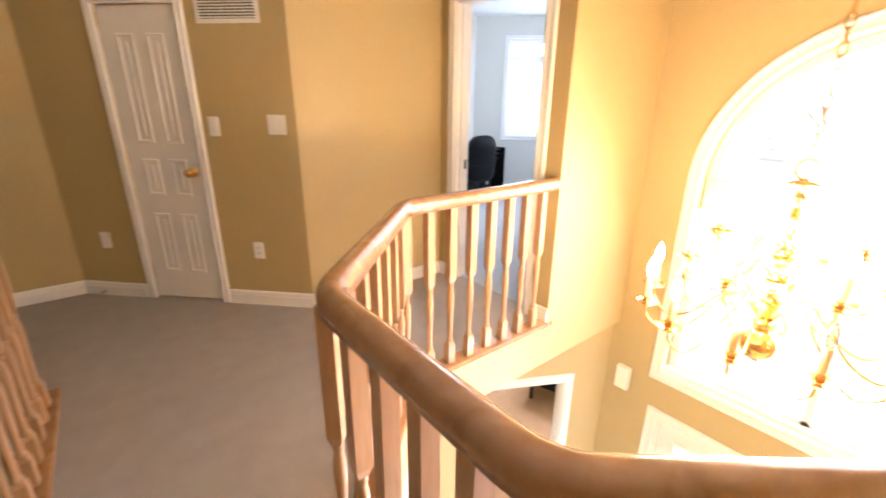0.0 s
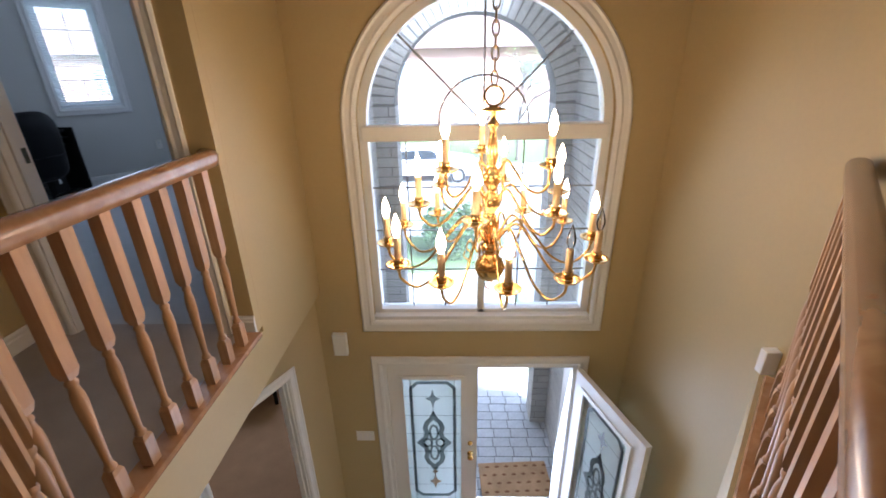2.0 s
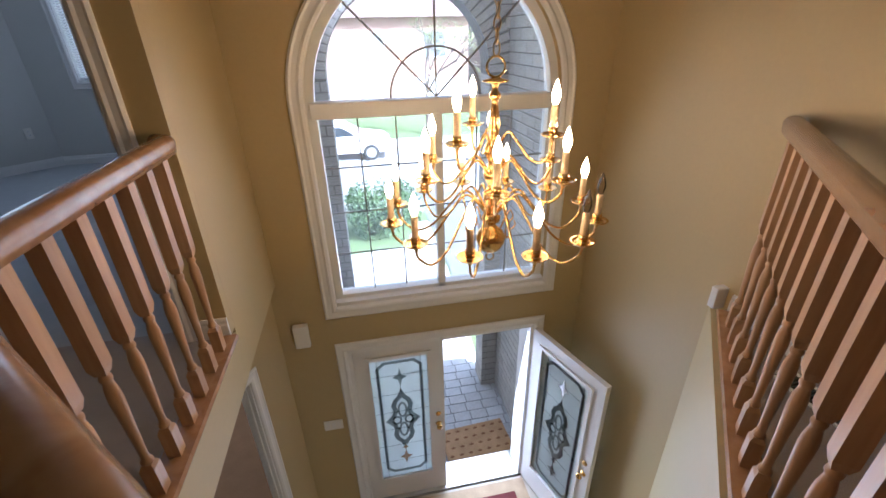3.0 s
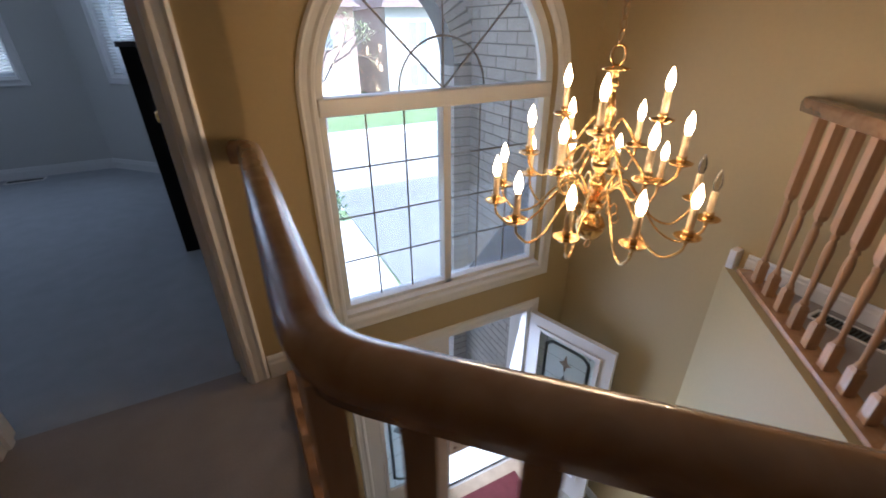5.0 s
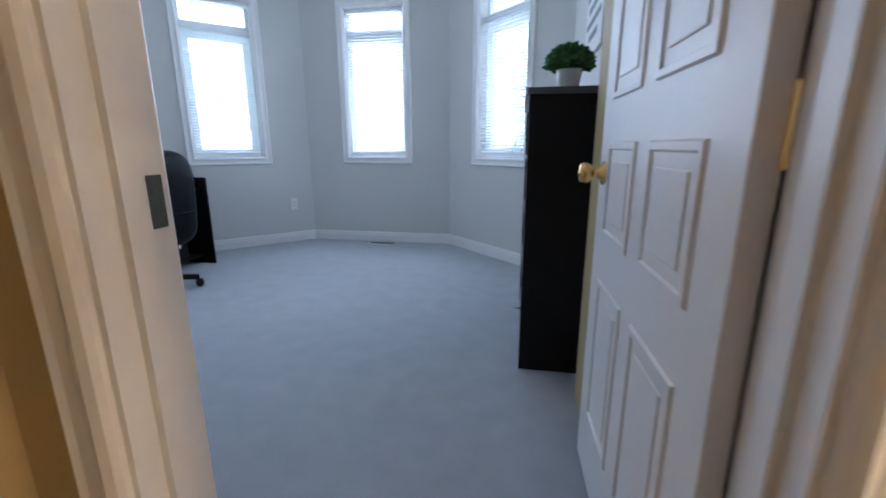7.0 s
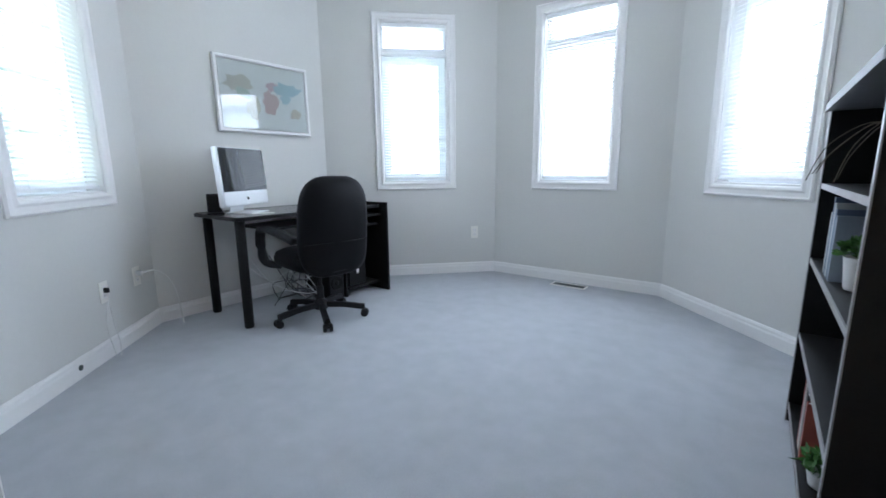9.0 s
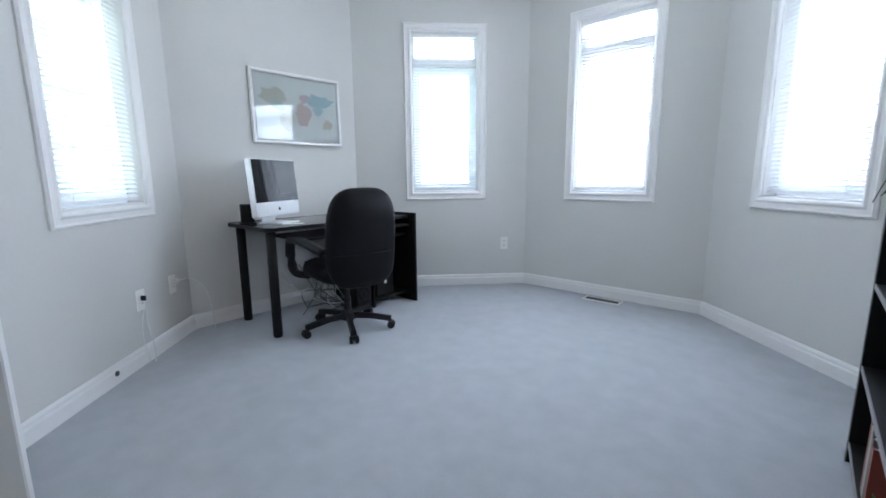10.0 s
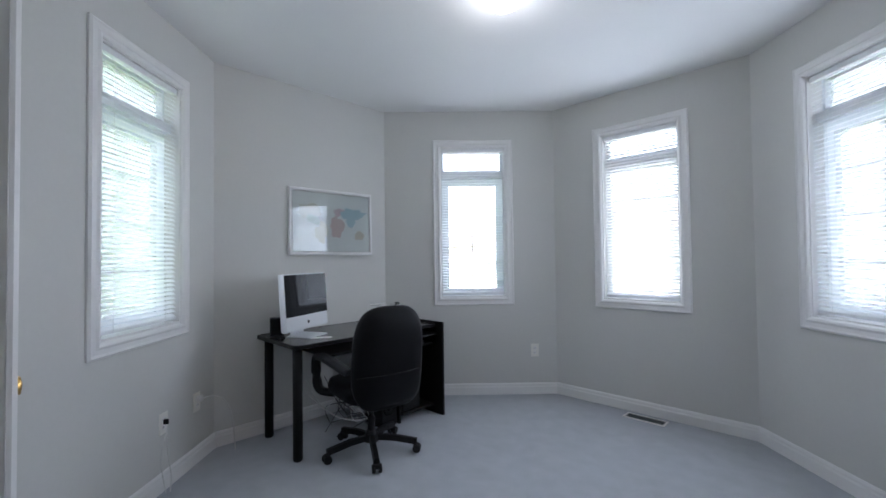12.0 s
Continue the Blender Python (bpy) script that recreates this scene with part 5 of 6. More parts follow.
# ---- fixtures ----
def wall_plate(name, p, q, s, z, label, category, w=0.07, h=0.115, toggles=0, sockets=0):
    m, length = frame_of(p, q)
    t = thing(name, m @ pose(s * length, 0, z), label, category)
    part("plate", boxes((-w / 2, 0, -h / 2, w / 2, 0.006, h / 2), bevel=0.002), PLATE, t)
    for k in range(toggles):
        x = (k - (toggles - 1) / 2) * 0.046
        part("toggle", boxes((x - 0.016, 0.006, -0.033, x + 0.016, 0.010, 0.033), bevel=0.001), WHITE, t)
    for k in range(sockets):
        z0 = -0.02 + 0.04 * k
        part("socket", lathe([(0.016, 0), (0.016, 0.002), (0.001, 0.0021)], 16, m=pose(0, 0.006, z0, -90)), WHITE, t)
        part("slot", boxes((-0.007, 0.0075, z0 - 0.004, -0.005, 0.0085, z0 + 0.005), (0.005, 0.0075, z0 - 0.004, 0.007, 0.0085, z0 + 0.005)), BLACKPLASTIC, t)
    return t


A = (BAY[4], BAY[5])
wall_plate("wall_outlet", BAY[2], BAY[3], 0.13, 0.395, "ivory double wall outlet on the bay wall", "outlet", sockets=2)
wall_plate("wall_outlet", *A, 0.384, 0.36, "ivory wall outlet with a plugged-in adapter", "outlet", sockets=2)
wall_plate("wall_outlet", *A, 0.15, 0.37, "ivory wall outlet with a plugged-in white cable", "outlet", sockets=2)
ma, la = frame_of(*A)
plug = thing("power_adapter", ma @ pose(0.384 * la, 0.010, 0.372), "small dark plug adapter in the wall outlet", "adapter")
part("adapter_body", boxes((0.002, 0, -0.014, 0.014, 0.026, 0.014), bevel=0.003), BLACKPLASTIC, plug)
part("flex", tube([(0.01, 0.02, -0.02), (0.02, 0.03, -0.16), (-0.01, 0.03, -0.30), (0.03, 0.05, -0.366)], 0.0025, 6), CABLE_W, plug)
part("flex", tube([(0.0, 0.012, -0.06), (0.06, 0.03, -0.10), (0.075, 0.03, -0.20), (0.05, 0.04, -0.362)], 0.0022, 6), CABLE_W, plug)
plug = thing("power_cable", ma @ pose(0.15 * la, 0.010, 0.39), "white cable plugged into the wall outlet", "cable")
part("plug_head", boxes((-0.014, 0, -0.016, 0.014, 0.03, 0.016), bevel=0.005), CABLE_W, plug)
part("flex", tube([(0, 0.03, 0.0), (-0.06, 0.07, 0.0), (-0.14, 0.10, -0.06), (-0.17, 0.13, -0.18), (-0.15, 0.16, -0.384)], 0.004, 6), CABLE_W, plug)
jack = thing("cable_jack", ma @ pose(0.587 * la, 0.016, 0.055), "round dark cable jack on the baseboard", "jack")
part("jack_ring", lathe([(0.014, 0), (0.014, 0.004), (0.006, 0.008), (0.001, 0.008)], 14, m=pose(0, 0, 0, -90)), LEAD, jack)
cables = thing("cable_tangle", pose(-4.02, 4.5, 0.0), "tangled white and grey computer cables under the desk", "cables")
for k in range(7):
    rnd = random.Random(50 + k)
    pts = [(-0.30, rnd.uniform(-0.3, 0.3), 0.35)] + [(rnd.uniform(-0.25, 0.12), rnd.uniform(-0.22, 0.28), rnd.uniform(0.02, 0.24)) for _ in range(4)] + [(rnd.uniform(-0.2, 0.1), rnd.uniform(-0.2, 0.3), 0.006)]
    part("cable", tube(pts, 0.0035, 6, steps=7), CABLE_W if k % 2 else CABLE_G, cables, smooth=True)


def floor_register(x, y, rz, label):
    r = thing("floor_register", pose(x, y, 0.0, 0, 0, rz), label, "floor vent")
    part("frame", boxes((-0.15, -0.055, 0, 0.15, -0.043, 0.007), (-0.15, 0.043, 0, 0.15, 0.055, 0.007), (-0.15, -0.043, 0, -0.138, 0.043, 0.007), (0.138, -0.043, 0, 0.15, 0.043, 0.007)), PLATE, r)
    # flat black sheet in place of the shaded depth below the slats
    part("duct_shade", boxes((-0.138, -0.043, 0.0005, 0.138, 0.043, 0.0015)), BLACKPLASTIC, r)
    for k in range(16):
        x0 = -0.132 + 0.0175 * k
        part("slat", boxes((x0, -0.043, 0.0015, x0 + 0.005, 0.043, 0.006)), LEAD, r)


floor_register(-2.55, 6.19, 0, "ivory floor vent with dark slots in the carpet")
floor_register(1.60, 1.55, 90, "metal floor vent with dark slots beside the landing wall")
D = ((-1.81, 1.36), (-3.04, 0.13))
wall_plate("light_switch", *D, 0.305, 1.20, "ivory light switch beside the closet door", "switch", w=0.07, toggles=1)
wall_plate("light_switch", *D, 0.07, 1.215, "ivory double light switch on the landing wall", "switch", w=0.115, toggles=2)
wall_plate("wall_outlet", *D, 0.20, 0.40, "ivory wall outlet beside the closet door", "outlet", sockets=2)
wall_plate("wall_outlet", *D, 0.85, 0.42, "ivory wall outlet on the ochre wall", "outlet", sockets=2)
wall_plate("light_switch", (1.73, FRONT_Y), (-0.80, FRONT_Y), 0.868, -1.78, "ivory triple light switch beside the entrance door", "switch", w=0.16, h=0.11, toggles=3)
chime = thing("door_chime", pose(-0.57, FRONT_Y, -0.77), "white door chime box on the foyer wall", "door chime")
part("cover", boxes((-0.055, -0.05, -0.10, 0.055, 0, 0.10), bevel=0.008), PLATE, chime)
md, ld = frame_of(*D)
vent = thing("return_air_vent", md @ pose(0.20 * ld, 0, 1.93), "white return air grille high on the ochre wall", "vent")
part("frame", sweep([(-0.17, 0, -0.14), (-0.17, 0, 0.14), (0.17, 0, 0.14), (0.17, 0, -0.14)], [(0, 0), (0.022, 0), (0.022, 0.006), (0, 0.009)], up=(0, 1, 0), closed=True), WHITE, vent)
# thin dark sheet drawn for the shade behind the grille
part("duct_shade", boxes((-0.17, 0.0005, -0.14, 0.17, 0.002, 0.14)), LEAD, vent)
for k in range(18):
    part("slat", boxes((-0.17, 0.002, -0.135 + 0.0155 * k, 0.17, 0.007, -0.128 + 0.0155 * k)), WHITE, vent)
stop = thing("door_stop", pose(-2.93, 0.27, 0.03), "small dark spring door stop on the baseboard", "door stop")
part("spring", tube([(0, 0, 0), (0.04, -0.04, 0.005), (0.06, -0.06, 0.004)], 0.006, 8), DARKBRASS, stop)

# ceiling lamp of the bay room
LX, LY = -2.62, 4.56
cl = thing("ceiling_lamp", pose(LX, LY, CEIL) @ Matrix.Diagonal((0.74, 0.74, 0.74, 1)), "round white glass ceiling lamp with brass finial, lit", "ceiling lamp")
part("base", lathe([(0.001, 0), (0.13, 0), (0.135, -0.02), (0.12, -0.03), (0.001, -0.03)], 28), WHITE, cl)
part("shade", lathe([(0.125, -0.03), (0.15, -0.035), (0.15, -0.05), (0.12, -0.085), (0.07, -0.11), (0.02, -0.12), (0.001, -0.12)], 28), glowing("lit_white_glass", (1, 0.97, 0.92), 0.9), cl, "glowing white glass shade", smooth=True)
part("finial", lathe([(0.001, -0.118), (0.012, -0.12), (0.008, -0.13), (0.010, -0.138), (0.001, -0.145)], 12), BRASS, cl, smooth=True)
lamp("ceiling_lamp_light", "POINT", 0.3, pose(LX, LY, CEIL - 0.20), (1.0, 0.95, 0.88), r=0.12)
# study furniture glimpsed through its doorway
st = thing("study_chair", pose(-2.45, 5.25, FOYER_Z + 0.012, 0, 0, 20), "dark study armchair on brown carpet", "chair")
part("seat", boxes((-0.3, -0.3, 0.25, 0.3, 0.3, 0.42), bevel=0.05), LEATHER, st)
part("backrest", boxes((-0.3, 0.2, 0.4, 0.3, 0.32, 0.95), bevel=0.05), LEATHER, st)
for x in (-0.26, 0.26):
    for y in (-0.26, 0.26):
        part("leg", boxes((x - 0.025, y - 0.025, 0, x + 0.025, y + 0.025, 0.26), bevel=0.004), BLACKLAM, st)

# ---- outdoors: porch, front garden and street ----
PORCH_Z = FOYER_Z - 0.07
GROUND_Z = -3.25
solid("ground", boxes((-90, -60, GROUND_Z - 0.3, 90, 160, GROUND_Z)), GRASS, "green spring lawn and ground outside", "lawn")
solid("porch_slab", boxes((-0.95, FRONT_Y + 0.24, GROUND_Z - 0.2, 1.9, 5.45, PORCH_Z - 0.012)), MORTAR, "mortar bed of the porch paving", "porch floor")
solid("road", boxes((-70, 13.5, GROUND_Z - 0.1, 70, 20.0, GROUND_Z + 0.012)), ROADWAY, "pale asphalt street", "road")
solid("driveway", boxes((1.66, 4.96, GROUND_Z - 0.1, 7.5, 13.49, GROUND_Z + 0.016)), ASPHALT, "grey asphalt driveway beside the walk", "driveway")
solid("pavement", boxes((-70, 20.0, GROUND_Z - 0.1, 70, 21.4, GROUND_Z + 0.10), (-70, 12.0, GROUND_Z - 0.1, 1.65, 13.2, GROUND_Z + 0.03)), CONCRETE, "pale concrete pavement along the street", "pavement")
solid("garden_walk", prism([(-1.6, 5.46), (1.45, 5.46), (1.6, 8.0), (1.64, 11.19), (1.3, 11.19), (0.9, 9.8), (-1.6, 9.4)], GROUND_Z - 0.1, GROUND_Z + 0.02), CONCRETE, "pale concrete garden walk", "walk")


def brick_shape(w, d, h, b=0.004):
    bm = boxes((-w / 2, -d / 2, -h / 2, w / 2, d / 2, h / 2))
    bmesh.ops.bevel(bm, geom=list(bm.edges), offset=b, segments=1, affect="EDGES")
    return mesh_of("brick", bm, BRICK)


BW, BH, JT = 0.285, 0.086, 0.011
BRICK_ME = brick_shape(BW, 0.03, BH)


def whole_wall(a, b, z):
    return [(a, b)]


def brick_wall(name, p, q, z0, z1, thick, label, singles=None, keep=None):
    """A brick wall whose face runs from p to q (faces left); bricks stand 4 mm proud of the mortar."""
    m, length = frame_of(p, q)
    ob = solid(name, boxes((0, -thick, z0, length, 0, z1)) if keep is None else keep[1](length), MORTAR, label, "brick wall", m=m)
    rest, row, z = bmesh.new(), 0, z0 + BH / 2
    while z + BH / 2 < z1:
        x = -0.15 * (row % 2)
        while x < length - 0.02:
            for a, b in (keep[0] if keep else whole_wall)(max(x, 0.0), min(x + BW, length), z):
                if b - a < 0.03:
                    continue
                whole = b - a > BW - 0.01
                if whole and singles and singles[0] <= z <= singles[1]:
                    part("brick", BRICK_ME, BRICK, ob, m=pose((a + b) / 2, -0.011, z))
                else:
                    box(rest, a, -0.02, z - BH / 2, b, 0.004, z + BH / 2)
            x += BW + JT
        z += BH + JT
        row += 1
    r = part("brickwork", rest, BRICK, ob)
    r["kind"] = "stuff"
    return ob


AX, AR, ASP = 0.55, 0.76, 0.93
PX0, PX1, PY = -0.42, 1.50, 4.85
brick_wall("porch_wall_right", (PX1, FRONT_Y + 0.24), (PX1, PY), GROUND_Z, 2.6, 0.2, "buff-grey brick side wall of the porch", (-0.55, 1.9))
brick_wall("porch_wall_left", (PX0, PY), (PX0, FRONT_Y + 0.24), GROUND_Z, 2.6, 0.2, "buff-grey brick side wall of the porch")


def arch_core(length):
    bm = bmesh.new()
    cx = PX1 - AX
    n = 28
    box(bm, 0, -0.3, GROUND_Z, cx - AR, 0, 2.6)
    box(bm, cx + AR, -0.3, GROUND_Z, length, 0, 2.6)
    pts = [(cx - AR * math.cos(math.pi * i / n), ASP + AR * math.sin(math.pi * i / n)) for i in range(n + 1)]
    for (xa, za), (xb, zb) in zip(pts, pts[1:]):
        v = [bm.verts.new((x, y, z)) for y in (-0.3, 0) for x, z in ((xa, za), (xb, zb), (xb, 2.6), (xa, 2.6))]
        for quad in ((0, 1, 2, 3), (7, 6, 5, 4), (0, 4, 5, 1)):
            bm.faces.new([v[k] for k in quad])
    return bm


def in_arch(a, b, z):
    """The runs of a course that lie outside the arch and its ring."""
    cx, ring_r = PX1 - AX, AR + 0.235
    gap = AR if z < ASP else math.sqrt(max(0.0, ring_r ** 2 - (z - ASP) ** 2))
    return [(a, min(b, cx - gap)), (max(a, cx + gap), b)]


arch = brick_wall("porch_arch", (PX1, PY), (PX0, PY), GROUND_Z, 2.6, 0.3, "buff-grey brick porch arch with a ring of voussoirs", (-9, -8), (in_arch, arch_core))
VOUS = boxes((-0.031, -0.30, -0.115, 0.031, 0.006, 0.113))
VOUS_ME = mesh_of("voussoir", VOUS, BRICK)
for i in range(34):
    a = math.pi * (i + 0.5) / 34
    part("voussoir", VOUS_ME, BRICK, arch, m=Matrix.Translation((PX1 - AX + math.cos(a) * (AR + 0.115), 0.0, ASP + math.sin(a) * (AR + 0.115))) @ Matrix.Rotation(math.pi / 2 - a, 4, "Y"))
jb = bmesh.new()
for side in (-1, 1):
    z, row = GROUND_Z + BH / 2, 0
    while z < ASP:
        xe = PX1 - AX + side * AR
        for y0, y1 in (((-0.30, -0.16), (-0.149, 0.002)) if row % 2 else ((-0.30, -0.23), (-0.219, -0.08), (-0.069, 0.002))):
            box(jb, xe - side * 0.004, y0, z - BH / 2, xe + side * 0.05, y1, z + BH / 2)
        z += BH + JT
        row += 1
part("jamb_brickwork", jb, BRICK, arch)["kind"] = "stuff"

# front path paving, laid in a basket of slabs
slab = thing("porch_paving", pose(0, 0, 0), "grey slate-coloured paving slabs on the porch", "paving", kind="structure")
P1, P2 = [mesh_of("paver", boxes((-w / 2, -d / 2, -0.012, w / 2, d / 2, 0.012), bevel=0.004), PAVER) for w, d in ((0.205, 0.135), (0.135, 0.135))]
y, row = FRONT_Y + 0.36, 0
while y < 5.4:
    x = -0.38 - 0.1 * (row % 2)
    while x < 1.48:
        me, w = (P1, 0.205) if (row * 3 + int(x * 7)) % 3 else (P2, 0.135)
        part("paver", me, PAVER, slab, m=pose(x + w / 2, y, PORCH_Z - 0.002 + random.uniform(-0.002, 0.002)))
        x += w + 0.008
    y += 0.143
    row += 1
mat = thing("doormat", pose(1.0, FRONT_Y + 0.55, PORCH_Z + 0.012, 0, 0, 3), "brown coir doormat with dark leaf print on the porch", "doormat")
part("mat_body", boxes((-0.39, -0.22, 0, 0.39, 0.22, 0.018), bevel=0.004), COIR, mat)
lf = bmesh.new()
for i in range(7):
    for j in range(4):
        cx, cy, r = -0.33 + 0.11 * i + 0.04 * (j % 2), -0.165 + 0.105 * j, 0.036
        for k in range(3):
            a = math.radians(90 + (k - 1) * 55)
            tip = (cx + r * math.cos(a), cy + r * math.sin(a))
            n = (-math.sin(a) * r * 0.28, math.cos(a) * r * 0.28)
            mx, my = cx + 0.5 * r * math.cos(a), cy + 0.5 * r * math.sin(a)
            prism([(cx, cy), (mx - n[0], my - n[1]), tip, (mx + n[0], my + n[1])], 0.018, 0.0195, lf)
part("printed_leaves", lf, COIRDARK, mat, "dark brown leaf print")

# rug and tiles in the foyer
rug = thing("rug", pose(0.72, 2.98, FOYER_Z, 0, 0, 0), "wine-red foyer rug with a beige patterned border", "rug")
part("border", boxes((-0.62, -0.42, 0, 0.62, 0.42, 0.009), bevel=0.003), BEIGEWOOL, rug, "beige border")
part("field", boxes((-0.49, -0.29, 0.008, 0.49, 0.29, 0.012), bevel=0.001), WINEWOOL, rug, "wine-red field")
TILE = mesh_of("tile", boxes((-0.148, -0.148, -0.004, 0.148, 0.148, 0.004), bevel=0.0015), FOYERTILE)
ff = bpy.data.objects["foyer_floor"]
for i in range(-2, 8):
    for j in range(9):
        part("tile", TILE, FOYERTILE, ff, m=pose(-0.62 + 0.30 * i, 3.28 - 0.30 * j, FOYER_Z - 0.004))


# garden and street
def shrub(name, m, rx, ry, rz, n, label, category, mat=LEAF, size=0.05, bare=0.0):
    """A rounded bush: stems and a crown of small leaves in uneven clumps."""
    s = thing(name, m, label, category)
    st = bmesh.new()
    rnd = random.Random(int(rx * 1000) + n)
    for k in range(7):
        a = k * 0.9
        tube([(0, 0, 0), (0.3 * rx * math.cos(a), 0.3 * ry * math.sin(a), rz * 0.6), (0.7 * rx * math.cos(a), 0.7 * ry * math.sin(a), rz * 1.3)], 0.012, 5, st, 3)
    part("stem", st, BARK, s)
    verts, faces = [], []
    clumps = [(rnd.uniform(-1, 1), rnd.uniform(-1, 1), rnd.uniform(0.1, 1.0)) for _ in range(26)]
    for k in range(n):
        c = rnd.choice(clumps)
        d = Vector((c[0] + rnd.gauss(0, 0.22), c[1] + rnd.gauss(0, 0.22), c[2] + rnd.gauss(0, 0.2)))
        if d.x ** 2 + d.y ** 2 + (d.z - 0.5) ** 2 * 2 > 1.2:
            d *= 0.75
        p = Vector((d.x * rx, d.y * ry, max(0.05, d.z * rz * 1.6)))
        u = Vector((rnd.gauss(0, 1), rnd.gauss(0, 1), rnd.gauss(0, 1))).normalized() * size
        v = u.cross(Vector((rnd.gauss(0, 1), rnd.gauss(0, 1), rnd.gauss(0, 1)))).normalized() * size * 0.5
        i = len(verts)
        verts += [p - u, p + v, p + u, p - v]
        faces.append((i, i + 1, i + 2, i + 3))
    me = bpy.data.meshes.new("crown")
    me.from_pydata(verts, [], faces)
    me.materials.append(mat)
    part("crown", me, mat, s)
    return s


shrub("bush", pose(0.45, 10.95, GROUND_Z), 0.95, 0.95, 0.7, 5200, "rounded green garden bush on the lawn", "bush")
shrub("bush", pose(-3.4, 9.2, GROUND_Z), 1.0, 1.0, 0.7, 4200, "rounded green garden bush on the lawn", "bush")


def tree(m, h, label, seed):
    """A bare spring tree: tapered trunk, forking limbs and a thin haze of buds."""
    t = thing("tree", m, label, "tree", "street trees")
    rnd = random.Random(seed)
    bm = bmesh.new()
    tips = []

    def limb(p, d, length, r, depth):
        q = p + d * length
        a, b = disc(r, 6), disc(r * 0.62, 6)
        side = d.cross(Vector((0.3, 0.5, 0.8))).normalized()
        up = side.cross(d)
        lo = [bm.verts.new(p + side * s + up * u) for s, u in a]
        hi = [bm.verts.new(q + side * s + up * u) for s, u in b]
        for i in range(6):
            bm.faces.new((lo[i], lo[(i + 1) % 6], hi[(i + 1) % 6], hi[i]))
        if depth == 0:
            tips.append(q)
            return
        for _ in range(3 if depth > 1 else 4):
            nd = (d + Vector((rnd.gauss(0, 0.5), rnd.gauss(0, 0.5), rnd.gauss(0.1, 0.3)))).normalized()
            limb(q, nd, length * rnd.uniform(0.6, 0.8), r * 0.6, depth - 1)

    limb(Vector((0, 0, 0)), Vector((0, 0, 1)), h * 0.3, h * 0.018, 4)
    part("trunk", bm, BARK, t)
    verts, faces = [], []
    for p in tips:
        for _ in range(5):
            c = p + Vector((rnd.gauss(0, 0.18), rnd.gauss(0, 0.18), rnd.gauss(0, 0.18)))
            u = Vector((rnd.gauss(0, 1), rnd.gauss(0, 1), rnd.gauss(0, 1))).normalized() * 0.05
            v = u.orthogonal() * 0.6
            i = len(verts)
            verts += [c - u, c + v, c + u, c - v]
            faces.append((i, i + 1, i + 2, i + 3))
    me = bpy.data.meshes.new("crown")
    me.from_pydata(verts, [], faces)
    me.materials.append(BUD)
    part("crown", me, BUD, t)
    return t


BUD = material("pale_spring_leaf", (0.16, 0.19, 0.07), 0.8, vary=0.3, scale=4, bump=0.1, island=0.3)
tree(pose(3.6, 22.6, GROUND_Z), 6.5, "slender street tree with thin spring leaves on the verge", 4)
tree(pose(-6.5, 22.8, GROUND_Z), 7.0, "slender street tree with thin spring leaves on the verge", 9)
tree(pose(-10.5, 8.5, GROUND_Z), 6.0, "bare garden tree with fine twigs beside the house", 14)
tree(pose(-4.2, 12.9, GROUND_Z), 5.5, "bare garden tree with fine twigs in the front lawn", 21)
HOUSEBRICK = material("red_brown_house_brick", (0.42, 0.27, 0.22), 0.85, vary=0.2, scale=5, fine=40, bump=0.3)
SHINGLE = material("brown_roof_shingle", (0.17, 0.12, 0.105), 0.9, vary=0.25, scale=8, fine=40, bump=0.5)
# base colour lightened to carry the reflected sky
HOUSEPANE = material("sky_lit_house_pane", (0.24, 0.27, 0.30), 0.08, vary=0.05, bump=0)
DARKPANE = material("dark_house_pane", (0.05, 0.06, 0.07), 0.08, vary=0.05, bump=0)


def house(m, w, label, wallmat):
    h = thing("house", m, label, "house", "houses across the street")
    part("wall", boxes((-w / 2, 0, 0, w / 2, 8, 5.6)), wallmat, h)
    bm = bmesh.new()
    v = [bm.verts.new(p) for p in ((-w / 2 - 0.4, -0.5, 5.55), (w / 2 + 0.4, -0.5, 5.55), (w / 2 + 0.4, 8.5, 5.55), (-w / 2 - 0.4, 8.5, 5.55), (-w / 2 + 2.6, 4, 8.3), (w / 2 - 2.6, 4, 8.3))]
    for q in ((0, 1, 5, 4), (1, 2, 5), (2, 3, 4, 5), (3, 0, 4), (3, 2, 1, 0)):
        bm.faces.new([v[k] for k in q])
    part("roof", bm, SHINGLE, h)
    for x, z in ((-w * 0.32, 3.3), (0.0, 3.3), (w * 0.32, 3.3), (-w * 0.32, 0.8)):
        win = part("window", boxes((x - 0.75, -0.06, z, x + 0.75, 0.0, z + 0.07), (x - 0.75, -0.06, z + 1.45, x + 0.75, 0.0, z + 1.52), (x - 0.75, -0.06, z + 0.07, x - 0.67, 0.0, z + 1.45),
                   (x + 0.67, -0.06, z + 0.07, x + 0.75, 0.0, z + 1.45), (x - 0.03, -0.05, z + 0.07, x + 0.03, 0.0, z + 1.45)), WHITE, h)
        part("pane", boxes((x - 0.67, -0.02, z + 0.07, x + 0.67, -0.004, z + 1.45)), HOUSEPANE, win)
    part("garage_door", boxes((w * 0.10, -0.05, 0, w * 0.42, -0.005, 2.2)), WHITE, h)
    part("front_door", boxes((-0.8, -0.05, 0.2, 0.2, -0.005, 2.3)), DOORWHITE, h)
    return h


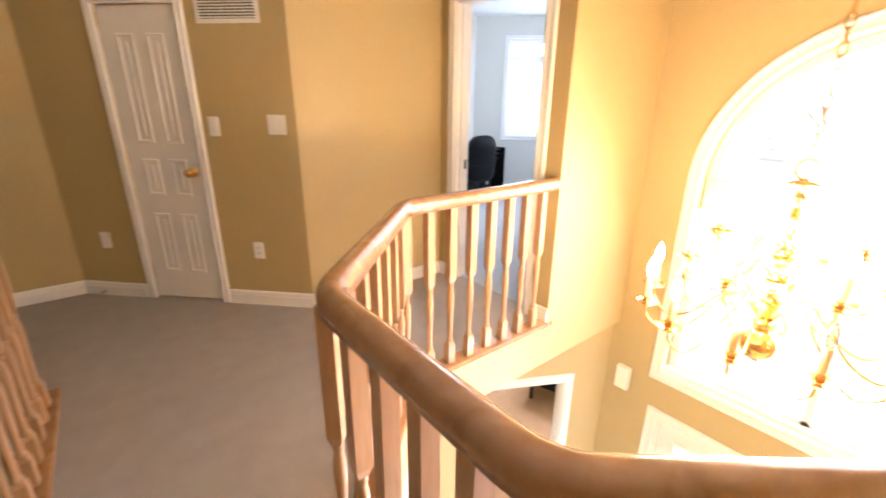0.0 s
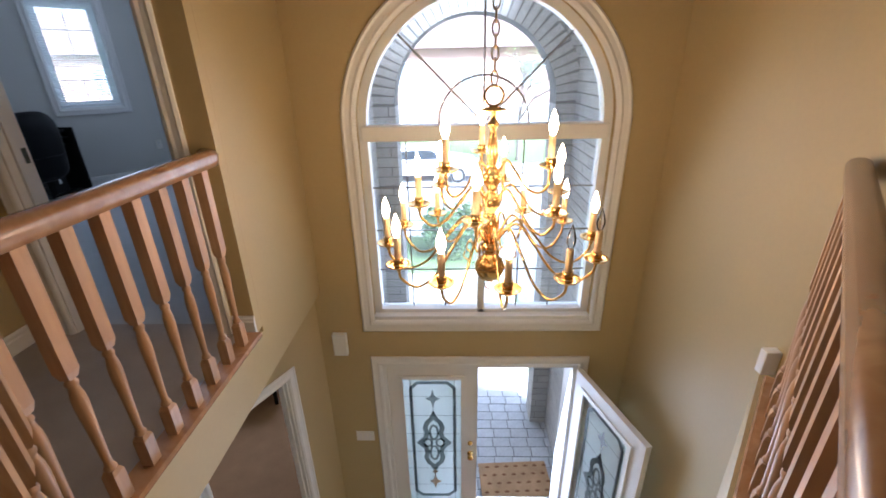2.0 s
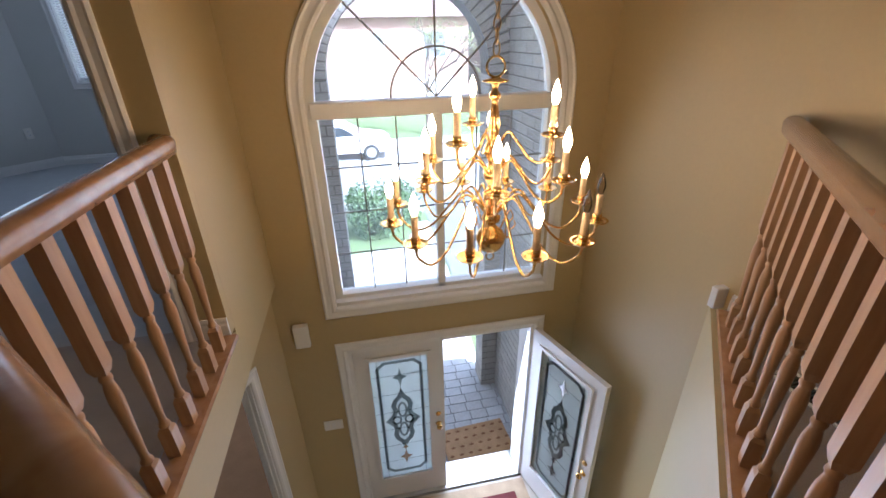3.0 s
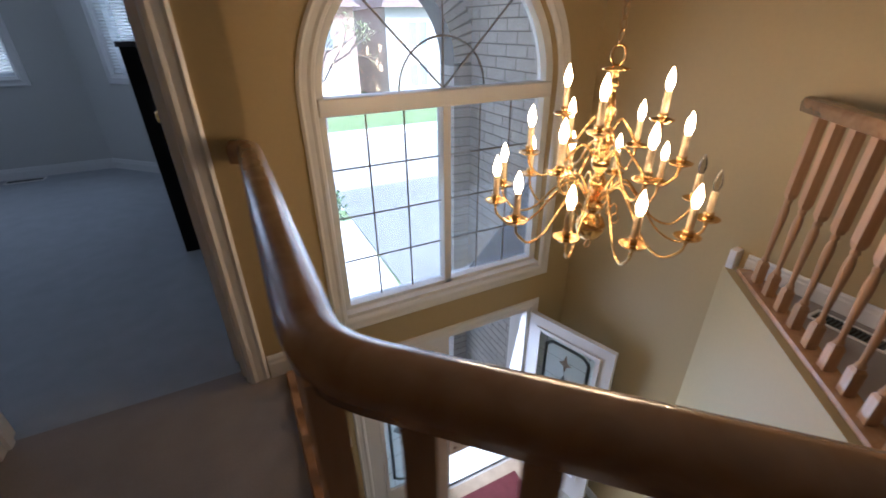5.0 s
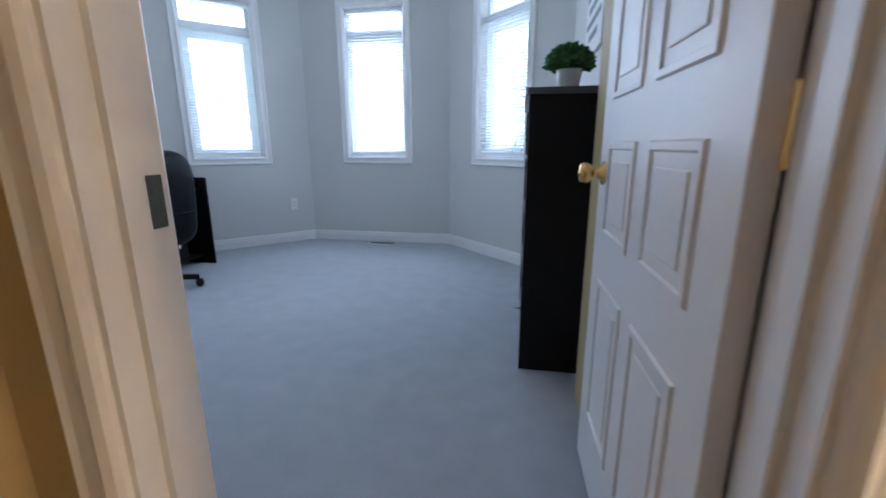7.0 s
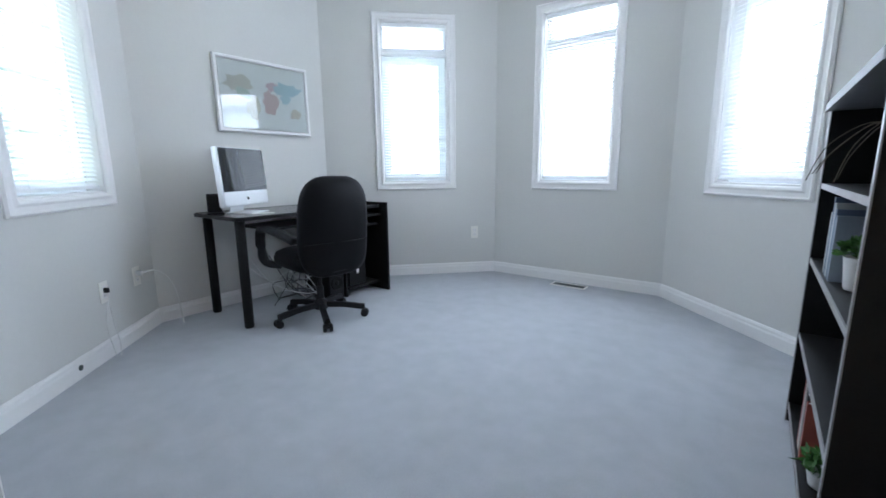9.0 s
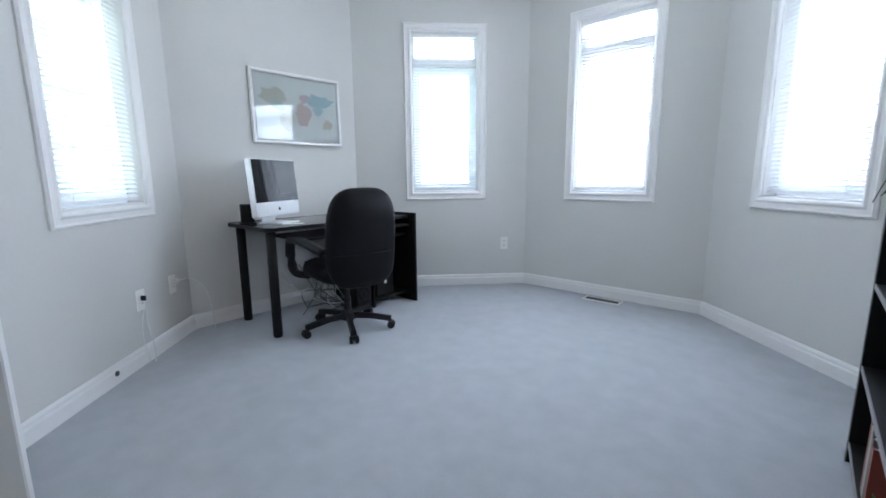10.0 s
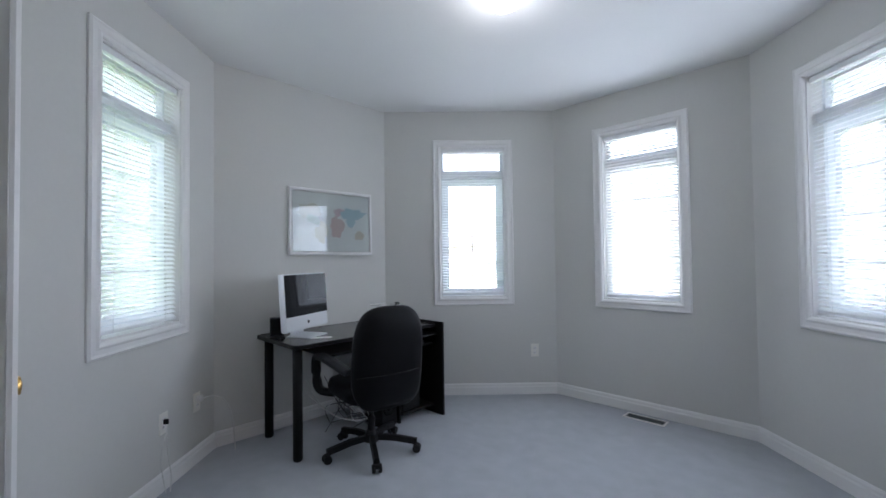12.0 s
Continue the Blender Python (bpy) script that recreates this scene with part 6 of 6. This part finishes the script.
for k, (x, wm) in enumerate(((-26, HOUSEBRICK), (-12.5, BRICK), (1.5, HOUSEBRICK), (15.5, BRICK), (29, HOUSEBRICK))):
    house(pose(x, 29.5, GROUND_Z), 12.0, "two-storey brick house with a hipped shingle roof across the street", wm)


def car(m):
    """A parked saloon: shaped body, glass, wheels with rims and lamps."""
    c = thing("car", m, "white saloon car parked along the far kerb", "car")
    paint = material("white_car_paint", (0.78, 0.78, 0.78), 0.2, vary=0.02, bump=0, coat=0.6)
    tyre, rim = material("black_tyre", (0.03, 0.03, 0.03), 0.8, bump=0.1), material("alloy_rim", (0.6, 0.6, 0.62), 0.3, 0.9, bump=0)
    prof = [(-2.25, 0.35), (-2.3, 0.62), (-2.2, 0.86), (-1.55, 0.95), (-0.95, 1.38), (0.35, 1.42), (1.05, 1.0), (2.05, 0.84), (2.28, 0.6), (2.25, 0.33)]
    bm = bmesh.new()
    rings = []
    for y, k in ((-0.86, 0.97), (-0.8, 1.0), (0.8, 1.0), (0.86, 0.97)):
        rings.append([bm.verts.new((x * k, y * (0.82 if z > 1.1 else 1.0), 0.3 + (z - 0.3) * k)) for x, z in prof])
    for a, b in zip(rings, rings[1:]):
        for i in range(len(prof)):
            j = (i + 1) % len(prof)
            bm.faces.new((a[i], a[j], b[j], b[i]))
    bm.faces.new(rings[0])
    bm.faces.new(rings[-1][::-1])
    part("body", bm, paint, c)
    for sy in (-1, 1):
        for xs in (((-1.3, 1.0), (-0.9, 1.32), (-0.33, 1.35), (-0.33, 1.0)), ((-0.25, 1.0), (-0.25, 1.35), (0.3, 1.35), (0.85, 1.02))):
            bm = bmesh.new()
            bm.faces.new([bm.verts.new((x, sy * (0.868 if z < 1.1 else 0.745), z)) for x, z in xs])
            bmesh.ops.solidify(bm, geom=bm.faces[:], thickness=0.012)
            part("side_window", bm, DARKPANE, c)
        for x in (-1.4, 1.4):
            w = part("wheel", lathe([(0.2, -0.1), (0.3, -0.1), (0.325, -0.06), (0.325, 0.06), (0.3, 0.1), (0.2, 0.1)], 24, m=pose(x, sy * 0.8, 0.325, 90)), tyre, c)
            part("rim", lathe([(0.02, -0.105), (0.2, -0.104), (0.205, 0.104), (0.02, 0.105)], 16, m=pose(x, sy * 0.8, 0.325, 90)), rim, w)
        part("headlight", boxes((2.12, sy * 0.5 - 0.16, 0.62, 2.235, sy * 0.5 + 0.16, 0.74), bevel=0.02), VINYL, c)
    return c


car(pose(-0.9, 18.9, GROUND_Z + 0.012))
